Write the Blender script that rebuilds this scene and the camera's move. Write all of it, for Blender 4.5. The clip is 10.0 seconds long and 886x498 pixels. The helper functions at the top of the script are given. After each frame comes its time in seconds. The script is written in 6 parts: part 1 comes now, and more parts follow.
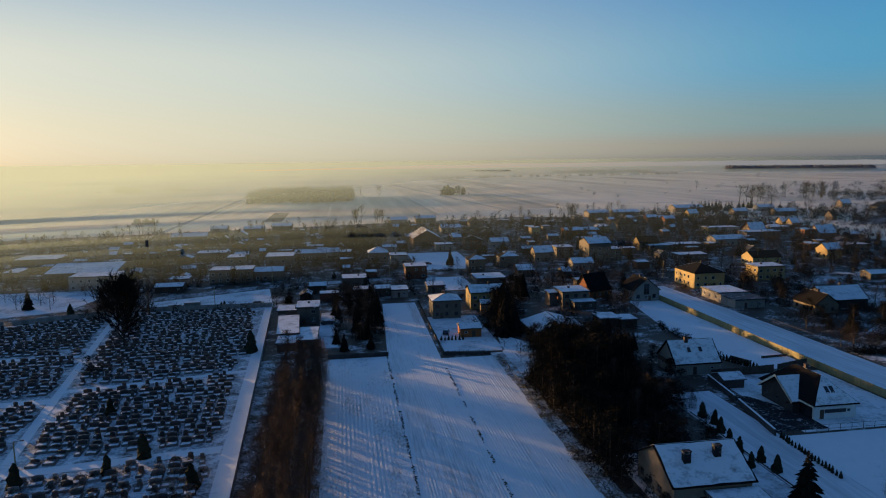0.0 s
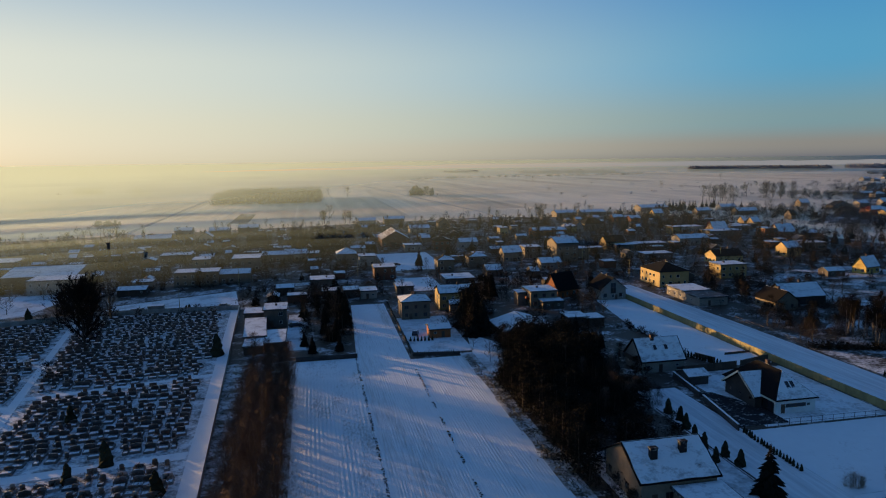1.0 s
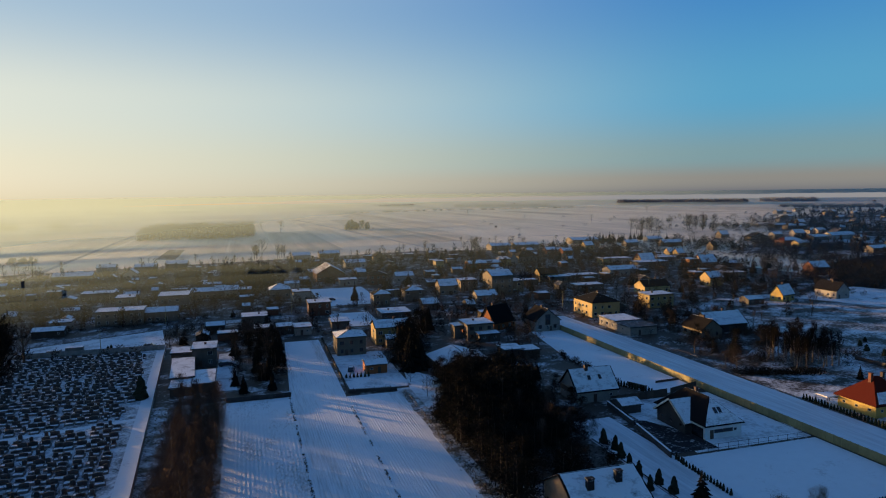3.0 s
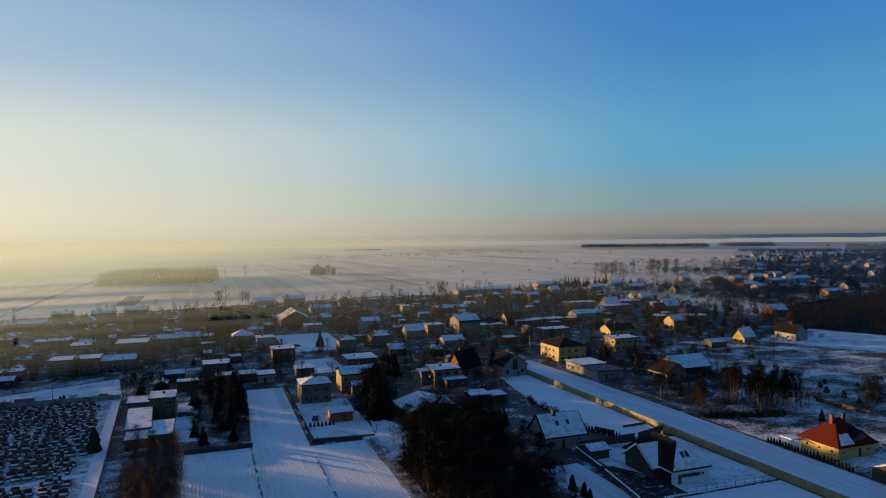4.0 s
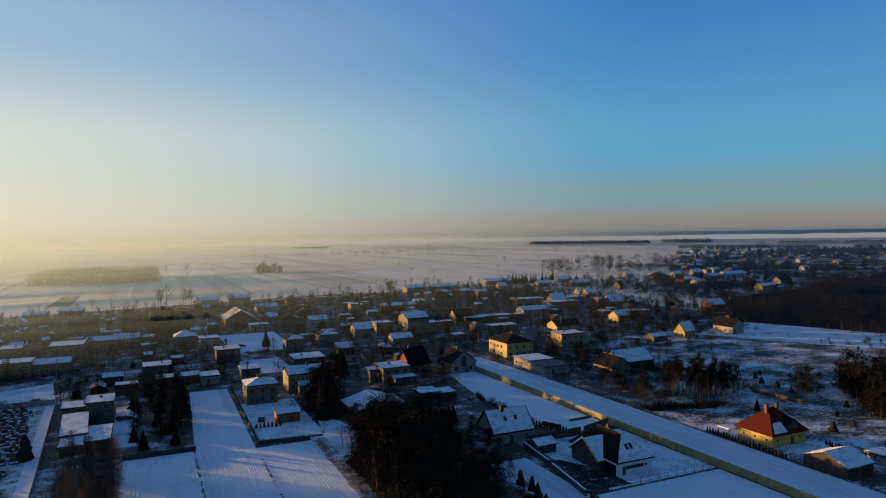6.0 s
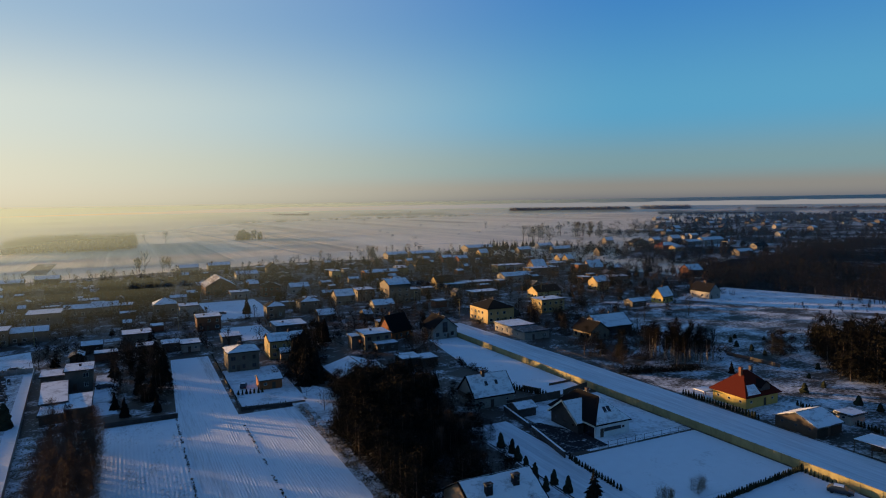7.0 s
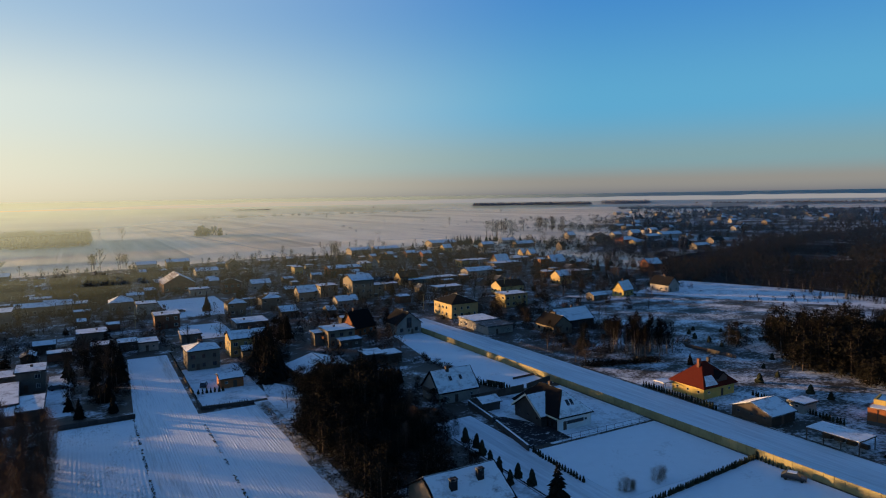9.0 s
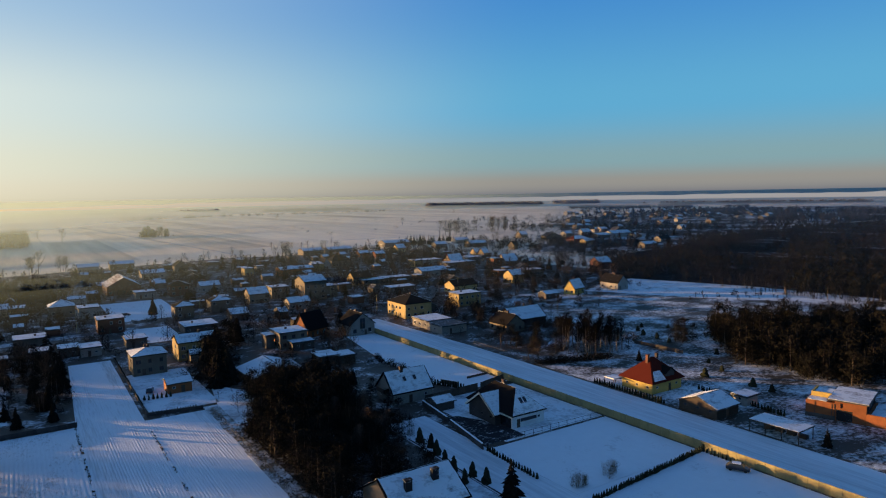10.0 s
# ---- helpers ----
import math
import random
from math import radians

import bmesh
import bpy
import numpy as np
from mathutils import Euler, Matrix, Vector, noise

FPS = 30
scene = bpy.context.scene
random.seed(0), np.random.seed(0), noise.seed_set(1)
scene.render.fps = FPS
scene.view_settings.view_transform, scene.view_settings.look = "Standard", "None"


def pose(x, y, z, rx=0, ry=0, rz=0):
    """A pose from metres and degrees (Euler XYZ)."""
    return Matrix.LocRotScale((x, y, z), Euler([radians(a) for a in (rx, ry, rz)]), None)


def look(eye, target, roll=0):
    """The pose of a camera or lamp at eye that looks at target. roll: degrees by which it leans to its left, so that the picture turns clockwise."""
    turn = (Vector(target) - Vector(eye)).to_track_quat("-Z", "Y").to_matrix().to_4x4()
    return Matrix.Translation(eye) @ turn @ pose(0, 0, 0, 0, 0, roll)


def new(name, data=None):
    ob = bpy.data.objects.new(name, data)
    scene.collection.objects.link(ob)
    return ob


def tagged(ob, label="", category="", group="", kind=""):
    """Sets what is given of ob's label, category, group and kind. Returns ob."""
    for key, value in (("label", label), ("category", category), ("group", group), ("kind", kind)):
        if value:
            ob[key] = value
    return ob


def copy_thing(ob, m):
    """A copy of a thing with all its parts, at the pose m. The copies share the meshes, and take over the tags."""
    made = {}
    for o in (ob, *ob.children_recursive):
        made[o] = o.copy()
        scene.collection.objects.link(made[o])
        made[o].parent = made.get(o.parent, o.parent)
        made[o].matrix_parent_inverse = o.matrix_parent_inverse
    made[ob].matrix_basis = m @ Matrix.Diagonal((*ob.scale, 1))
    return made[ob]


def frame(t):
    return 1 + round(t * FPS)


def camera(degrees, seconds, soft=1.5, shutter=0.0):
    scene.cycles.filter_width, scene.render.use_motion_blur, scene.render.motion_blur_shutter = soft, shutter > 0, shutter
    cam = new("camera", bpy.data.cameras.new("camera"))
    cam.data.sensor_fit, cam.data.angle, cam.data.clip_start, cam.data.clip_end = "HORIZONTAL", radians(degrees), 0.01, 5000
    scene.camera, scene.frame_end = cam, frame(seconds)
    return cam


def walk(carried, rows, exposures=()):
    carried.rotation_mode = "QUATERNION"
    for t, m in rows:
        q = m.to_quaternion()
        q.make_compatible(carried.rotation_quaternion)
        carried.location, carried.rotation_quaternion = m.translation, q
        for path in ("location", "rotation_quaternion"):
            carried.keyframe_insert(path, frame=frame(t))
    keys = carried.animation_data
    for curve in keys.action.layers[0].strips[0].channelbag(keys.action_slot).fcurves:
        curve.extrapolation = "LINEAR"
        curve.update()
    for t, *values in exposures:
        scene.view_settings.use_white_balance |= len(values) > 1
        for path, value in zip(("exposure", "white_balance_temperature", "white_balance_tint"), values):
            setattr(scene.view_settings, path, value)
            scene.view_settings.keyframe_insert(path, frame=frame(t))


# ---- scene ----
# A snow-covered village with a cemetery and small fields at sunset, seen from a drone that creeps forward at 54 m and turns to its right.
# x runs across the village, y away along its streets.

# ---------------------------------------------------------------- camera
EYE, DRIFT = (-0.56, -0.92, 54.0), (0.112, 0.184)  # the drone creeps forward while it turns
TURNS = [  # seconds, yaw, pitch, roll
    (0.0, -8.68, -7.62, 0.73), (0.5, -10.04, -7.62, 0.72), (1.0, -11.40, -7.61, 0.74), (1.5, -12.74, -7.60, 0.75),
    (2.0, -14.10, -7.59, 0.75), (2.5, -15.50, -7.59, 0.77), (2.7, -16.08, -7.58, 0.76), (2.8, -16.40, -7.00, 0.75),
    (2.9, -16.69, -6.02, 0.76), (3.0, -16.97, -4.76, 0.76), (3.1, -17.26, -3.36, 0.75), (3.2, -17.55, -2.41, 0.74),
    (3.5, -18.40, -1.31, 0.74), (3.9, -19.56, -0.96, 0.75), (4.3, -20.66, -0.87, 0.75), (4.5, -21.14, -0.84, 0.77),
    (5.0, -22.33, -0.74, 0.80), (5.2, -22.76, -0.71, 0.80), (5.7, -23.76, -0.85, 0.84), (6.0, -24.31, -1.21, 0.86),
    (6.3, -24.83, -1.92, 0.88), (6.5, -25.16, -2.69, 0.90), (6.8, -25.64, -3.81, 0.92), (7.0, -25.95, -4.13, 0.92),
    (7.2, -26.30, -4.34, 0.93), (7.5, -26.77, -4.44, 0.95), (8.0, -27.33, -4.51, 0.94), (8.5, -27.83, -4.55, 0.95),
    (9.0, -29.11, -4.60, 0.95), (9.5, -30.93, -4.64, 0.98), (10.0, -33.18, -4.68, 0.98)]
cam = camera(67.8, 10.0, soft=1.1)
walk(cam, [(t, pose(EYE[0] + DRIFT[0] * t, EYE[1] + DRIFT[1] * t, EYE[2], 90 + pitch, roll, yaw)) for t, yaw, pitch, roll in TURNS], [(0.0, 0.74), (2.5, 0.86), (5.0, 0.82), (7.0, 0.84), (10.0, 1.04)])

# ---------------------------------------------------------------- sky and sun
SUN_AZ, SUN_EL = radians(44), radians(4.2)  # left of +y, above the horizon
to_sun = Vector((-math.sin(SUN_AZ) * math.cos(SUN_EL), math.cos(SUN_AZ) * math.cos(SUN_EL), math.sin(SUN_EL)))
world = bpy.data.worlds.new("winter_sky")
scene.world = world
world.use_nodes = True
wt = world.node_tree
sky = wt.nodes.new("ShaderNodeTexSky")
sky.sky_type, sky.sun_disc = "NISHITA", False
sky.sun_elevation, sky.sun_rotation = SUN_EL, -SUN_AZ
sky.altitude, sky.air_density, sky.dust_density, sky.ozone_density = 150, 1.0, 1.5, 2.5


def sky_band(stops, height):
    r = wt.nodes.new("ShaderNodeValToRGB")
    r.color_ramp.interpolation = "EASE"
    for i, (at, colour) in enumerate(stops):
        e = r.color_ramp.elements[i] if i < 2 else r.color_ramp.elements.new(at)
        e.position, e.color = at, (*colour, 1)
    wt.links.new(height, r.inputs[0])
    return r.outputs[0]


def sky_mix(fac, a, b):
    m = wt.nodes.new("ShaderNodeMix")
    m.data_type = "RGBA"
    for sock, val in ((m.inputs[0], fac), (m.inputs[6], a), (m.inputs[7], b)):
        if isinstance(val, float):
            sock.default_value = val
        else:
            wt.links.new(val, sock)
    return m.outputs[2]


# clear frosty air: haze glows round the sun, deep blue above and away from it
way = wt.nodes.new("ShaderNodeTexCoord").outputs["Generated"]
parts = wt.nodes.new("ShaderNodeSeparateXYZ")
wt.links.new(way, parts.inputs[0])
up = wt.nodes.new("ShaderNodeMath")
up.operation, up.use_clamp = "POWER", True
wt.links.new(parts.outputs[2], up.inputs[0])
up.inputs[1].default_value = 0.5
near = wt.nodes.new("ShaderNodeVectorMath")
near.operation = "DOT_PRODUCT"
wt.links.new(way, near.inputs[0])
near.inputs[1].default_value = to_sun
glow = wt.nodes.new("ShaderNodeMapRange")
glow.interpolation_type = "SMOOTHSTEP"
glow.inputs["From Min"].default_value, glow.inputs["From Max"].default_value = 0.06, 1.0
wt.links.new(near.outputs["Value"], glow.inputs["Value"])
away = sky_band([(0.0, (0.18, 0.19, 0.22)), (1.0, (0.046, 0.13, 0.345)), (0.13, (0.29, 0.285, 0.27)), (0.22, (0.21, 0.36, 0.41)),
                 (0.36, (0.10, 0.385, 0.63)), (0.58, (0.042, 0.225, 0.60)), (0.74, (0.05, 0.14, 0.37))], up.outputs[0])
sunward = sky_band([(0.0, (0.83, 0.77, 0.55)), (1.0, (0.046, 0.13, 0.345)), (0.2, (0.85, 0.82, 0.65)), (0.36, (0.79, 0.82, 0.72)),
                    (0.52, (0.40, 0.56, 0.71)), (0.66, (0.12, 0.30, 0.58)), (0.8, (0.05, 0.14, 0.37))], up.outputs[0])
haze_sky = sky_mix(glow.outputs[0], away, sunward)
boost = wt.nodes.new("ShaderNodeVectorMath")
boost.operation = "SCALE"
wt.links.new(sky.outputs[0], boost.inputs[0])
boost.inputs["Scale"].default_value = 0.15
wt.links.new(sky_mix(0.85, boost.outputs[0], haze_sky), wt.nodes["Background"].inputs[0])
dusk = wt.nodes.new("ShaderNodeMapRange")  # the sky dims smoothly towards the side away from the sun
dusk.interpolation_type = "SMOOTHSTEP"
for key, value in (("From Min", -1.0), ("From Max", -0.42), ("To Min", 0.2), ("To Max", 0.55)):
    dusk.inputs[key].default_value = value
wt.links.new(near.outputs["Value"], dusk.inputs["Value"])
wt.links.new(dusk.outputs[0], wt.nodes["Background"].inputs[1])
sun_data = bpy.data.lights.new("sun", "SUN")
sun_data.energy, sun_data.angle, sun_data.color = 5.2, radians(0.6), (1.0, 0.60, 0.25)
sun = new("sun", sun_data)
sun.matrix_world = look(to_sun * 300, (0, 0, 0))


# ---------------------------------------------------------------- materials
def nodes_of(name, rough, spec, metal=0.0):
    m = bpy.data.materials.new(name)
    m.use_nodes = True
    t = m.node_tree
    b = t.nodes["Principled BSDF"]
    b.inputs["Roughness"].default_value, b.inputs["Metallic"].default_value = rough, metal
    b.inputs["Specular IOR Level"].default_value = spec
    return m, t, b


def noise_at(t, scale, detail=5.0, stretch=(1, 1, 1), turn=0.0, local=False):
    """Noise in metres over the world, or over the object itself."""
    place = t.nodes.new("ShaderNodeTexCoord" if local else "ShaderNodeNewGeometry")
    mp = t.nodes.new("ShaderNodeMapping")
    mp.inputs["Scale"].default_value = stretch
    mp.inputs["Rotation"].default_value = (0, 0, turn)
    t.links.new(place.outputs["Object" if local else "Position"], mp.inputs["Vector"])
    n = t.nodes.new("ShaderNodeTexNoise")
    n.inputs["Scale"].default_value, n.inputs["Detail"].default_value = scale, detail
    n.inputs["Roughness"].default_value = 0.6
    t.links.new(mp.outputs[0], n.inputs["Vector"])
    return n.outputs["Fac"]


def ramp(t, fac, lo, hi):
    r = t.nodes.new("ShaderNodeMapRange")
    r.inputs["From Min"].default_value, r.inputs["From Max"].default_value = lo, hi
    t.links.new(fac, r.inputs["Value"])
    return r.outputs[0]


def blend(t, fac, a, b, mode="MIX"):
    m = t.nodes.new("ShaderNodeMix")
    m.data_type, m.blend_type = "RGBA", mode
    for sock, val in ((m.inputs[0], fac), (m.inputs[6], a), (m.inputs[7], b)):
        if isinstance(val, (int, float)):
            sock.default_value = val
        elif isinstance(val, tuple):
            sock.default_value = (*val, 1)
        else:
            t.links.new(val, sock)
    return m.outputs[2]


def relief(t, b, fac, strength, distance):
    k = t.nodes.new("ShaderNodeBump")
    k.inputs["Strength"].default_value, k.inputs["Distance"].default_value = strength, distance
    t.links.new(fac, k.inputs["Height"])
    t.links.new(k.outputs[0], b.inputs["Normal"])


def plain(name, colour, dark=None, rough=0.8, spec=0.3, metal=0.0, big=0.6, small=9.0, bump=0.3, vary=0.25):
    """A weathered surface: two colours in large patches, grain, and a tone of its own for each object."""
    m, t, b = nodes_of(name, rough, spec, metal)
    dark = dark or tuple(c * 0.7 for c in colour)
    patches = ramp(t, noise_at(t, big), 0.35, 0.65)
    c = blend(t, patches, colour, dark)
    grain = noise_at(t, small, 3)
    c = blend(t, 0.55, c, blend(t, grain, (0.55, 0.55, 0.55), (1.35, 1.35, 1.35)), "MULTIPLY")
    info = t.nodes.new("ShaderNodeObjectInfo")
    own = blend(t, info.outputs["Random"], (1 - vary,) * 3, (1 + vary,) * 3)
    t.links.new(blend(t, 1.0, c, own, "MULTIPLY"), b.inputs["Base Color"])
    if bump:
        relief(t, b, grain, bump, 0.03)
    return m


def snowy(name, under, cover=0.6, big=0.08, small=1.2, soft=0.08, stretch=(1, 1, 1), turn=0.0, snow=(0.78, 0.805, 0.81), bump=0.5, under2=None, rough_at=None, depth=0.08, gloss=(0.65, 0.25)):
    """Snow through which the ground or the roof shows; cover is the white share."""
    m, t, b = nodes_of(name, *gloss)
    broad, fine = noise_at(t, big, 4, stretch, turn), noise_at(t, small, 6, stretch, turn)
    add = t.nodes.new("ShaderNodeMath")
    add.operation = "MULTIPLY_ADD"
    t.links.new(broad, add.inputs[0])
    add.inputs[1].default_value = 0.6
    half = t.nodes.new("ShaderNodeMath")
    half.operation = "MULTIPLY"
    t.links.new(fine, half.inputs[0])
    half.inputs[1].default_value = 0.4
    t.links.new(half.outputs[0], add.inputs[2])
    level = 0.5 + (0.5 - cover) * 0.36
    fac = ramp(t, add.outputs[0], level - soft, level + soft)
    dirt = blend(t, noise_at(t, small * 2.3, 3), under, under2 or tuple(c * 0.55 for c in under))
    white = blend(t, noise_at(t, big * 3, 3), tuple(c * 0.9 for c in snow), snow)
    t.links.new(blend(t, fac, dirt, white), b.inputs["Base Color"])
    if bump:
        relief(t, b, noise_at(t, rough_at, 4) if rough_at else fine, bump, depth)
    return m


SOIL = (0.07, 0.055, 0.042)
SNOW = snowy("snow", (0.52, 0.5, 0.48), 0.97, 0.15, 1.5, 0.1, bump=0.4)
# snow tinted warm: low sun and haze are put into its colour
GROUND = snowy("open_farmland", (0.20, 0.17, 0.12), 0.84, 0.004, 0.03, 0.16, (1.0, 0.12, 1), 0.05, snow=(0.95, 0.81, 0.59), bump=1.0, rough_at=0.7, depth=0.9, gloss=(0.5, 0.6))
VILLAGE = snowy("village_garden_ground", (0.075, 0.055, 0.038), 0.25, 0.13, 1.1, 0.07)
TOWN = snowy("scrubby_town_ground", (0.04, 0.035, 0.03), 0.36, 0.012, 0.08, 0.08, gloss=(0.9, 0.1))
MEADOW = snowy("rough_meadow", (0.055, 0.045, 0.028), 0.41, 0.09, 1.1, 0.07, (0.75, 1.0, 1), 0.3)
STUBBLE = snowy("snow_over_stubble", (0.20, 0.16, 0.10), 0.84, 0.1, 2.6, 0.10, (1.0, 0.3, 1), 0.02, bump=0.8)
DRILLED = snowy("snow_over_drilled_rows", (0.22, 0.185, 0.14), 0.92, 0.12, 3.0, 0.14, (1.0, 0.05, 1), 0.01, bump=0.6)
VERGE = snowy("dead_grass_verge", (0.13, 0.10, 0.055), 0.46, 0.3, 2.2, 0.09)
ROADSNOW = snowy("packed_road_snow", (0.30, 0.30, 0.31), 0.90, 0.2, 1.2, 0.2, (1.0, 0.06, 1), 0.0, bump=0.25)
STREET = snowy("wet_street", (0.05, 0.05, 0.055), 0.34, 0.12, 0.9, 0.12, (1.0, 0.3, 1), -1.1)
YARD = snowy("trodden_yard_snow", (0.18, 0.16, 0.14), 0.8, 0.15, 1.0, 0.12)
CEMGROUND = snowy("cemetery_ground", (0.06, 0.052, 0.042), 0.56, 0.3, 1.6, 0.10)
PLOUGH = snowy("ploughed_soil", SOIL, 0.1, 0.05, 0.5, 0.12, (1, 0.2, 1))
ROOFSNOW = snowy("roof_snow", (0.13, 0.11, 0.105), 0.84, 0.35, 1.6, 0.12, (1.0, 1.0, 2.5), bump=0.35)
FELT = snowy("felt_roof", (0.06, 0.058, 0.06), 0.06, 0.5, 2.0, 0.12, bump=0.2)
PAVING = snowy("dark_paving", (0.03, 0.03, 0.032), 0.06, 0.4, 1.6, 0.12, bump=0.2, gloss=(0.9, 0.1))
TILE = snowy("dark_roof_tiles", (0.012, 0.0105, 0.011), -0.6, 0.5, 2.5, 0.10, (0.4, 3.0, 1), bump=0.6, gloss=(0.9, 0.08))
REDTILE = snowy("red_roof_tiles", (0.10, 0.017, 0.010), -0.6, 0.5, 2.5, 0.10, (0.4, 3.0, 1), bump=0.6, gloss=(0.9, 0.08))
METALROOF = snowy("corrugated_roof", (0.20, 0.13, 0.10), 0.45, 0.3, 1.2, 0.10, (3.0, 0.15, 1), bump=0.6)
WALLS = {
    "tan": plain("tan_render", (0.20, 0.158, 0.112), (0.15, 0.118, 0.085)),
    "yellow": plain("yellow_render", (0.40, 0.29, 0.125), (0.33, 0.235, 0.10)),
    "lemon": plain("lemon_yellow_render", (0.56, 0.39, 0.11), (0.48, 0.33, 0.09)),
    "white": plain("off_white_render", (0.31, 0.275, 0.235), (0.24, 0.215, 0.185)),
    "bright": plain("fresh_white_render", (0.66, 0.66, 0.65), (0.58, 0.58, 0.57)),
    "grey": plain("grey_render", (0.135, 0.112, 0.092), (0.095, 0.08, 0.066)),
    "dark": plain("dark_render", (0.07, 0.06, 0.055), (0.045, 0.04, 0.038)),
    "brick": plain("brick", (0.168, 0.064, 0.036), (0.12, 0.0464, 0.028), small=16),
    "orange": plain("hollow_clay_brick", (0.288, 0.096, 0.032), (0.224, 0.072, 0.0256), small=12),
    "wood": plain("weathered_boards", (0.085, 0.06, 0.042), (0.055, 0.04, 0.03), small=14)}
ROOFS = {"tile": TILE, "redtile": REDTILE, "felt": FELT, "metal": METALROOF}
FRAME = plain("white_window_frame", (0.62, 0.62, 0.60), rough=0.45, bump=0)
DARKFRAME = plain("brown_frame", (0.10, 0.06, 0.04), rough=0.5, bump=0)
TRIM = plain("pale_fascia", (0.74, 0.68, 0.56), rough=0.6)
GLASS, _, _b = nodes_of("window_glass", 0.06, 0.6)
_b.inputs["Base Color"].default_value = (0.02, 0.024, 0.03, 1)
CONCRETE = plain("precast_concrete", (0.30, 0.25, 0.115), (0.23, 0.19, 0.09), vary=0.12)
WALLSTONE = plain("cemetery_wall_concrete", (0.36, 0.33, 0.29), (0.24, 0.22, 0.2), vary=0.2)
CHIMNEY = plain("chimney_brick", (0.10, 0.06, 0.05), (0.06, 0.045, 0.04), small=14)
STEEL = plain("weathered_steel", (0.10, 0.10, 0.105), rough=0.6, metal=0.3)
PAINT = plain("dark_car_paint", (0.03, 0.035, 0.045), rough=0.25, spec=0.5, bump=0, vary=0.6)
RUBBER = plain("tyre_rubber", (0.02, 0.02, 0.02), rough=0.9, bump=0)
BARK = plain("bark", (0.075, 0.055, 0.04), (0.045, 0.035, 0.028))
BIRCH = plain("birch_bark", (0.26, 0.21, 0.17), (0.09, 0.07, 0.06), big=2.0)
TWIG = plain("brown_twigs", (0.062, 0.045, 0.032), (0.04, 0.03, 0.023), bump=0, vary=0.35, rough=1.0, spec=0.03)
RUST = plain("rust_brown_twigs", (0.092, 0.062, 0.045), (0.064, 0.044, 0.033), bump=0, vary=0.3, rough=1.0, spec=0.03)
# darker than real needles: shade inside the crowns is put into the colour
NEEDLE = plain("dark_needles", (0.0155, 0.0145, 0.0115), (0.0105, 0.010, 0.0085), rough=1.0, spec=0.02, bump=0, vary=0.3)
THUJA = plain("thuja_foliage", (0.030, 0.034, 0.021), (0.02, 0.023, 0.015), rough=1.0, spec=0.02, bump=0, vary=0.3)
# forest twigs likewise darkened for the wood's self-shading
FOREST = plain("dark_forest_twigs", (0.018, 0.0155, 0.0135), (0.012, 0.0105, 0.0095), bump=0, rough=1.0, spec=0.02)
# twigs lightened in their colour to imitate haze in front of them
HAZETWIG = plain("frosted_twigs", (0.46, 0.40, 0.31), (0.36, 0.31, 0.24), bump=0, rough=1.0, spec=0.02)
TUFT = plain("dead_grass_tufts", (0.15, 0.115, 0.06), (0.09, 0.07, 0.04), bump=0)
GRANITE = plain("polished_granite", (0.13, 0.122, 0.12), (0.065, 0.062, 0.062), rough=0.3, spec=0.5, vary=0.7)
TERRAZZO = plain("terrazzo", (0.27, 0.255, 0.235), (0.17, 0.16, 0.15), vary=0.5)
FLOWERS = plain("grave_flowers", (0.15, 0.085, 0.065), (0.07, 0.075, 0.045), bump=0, big=6.0, vary=0.7)


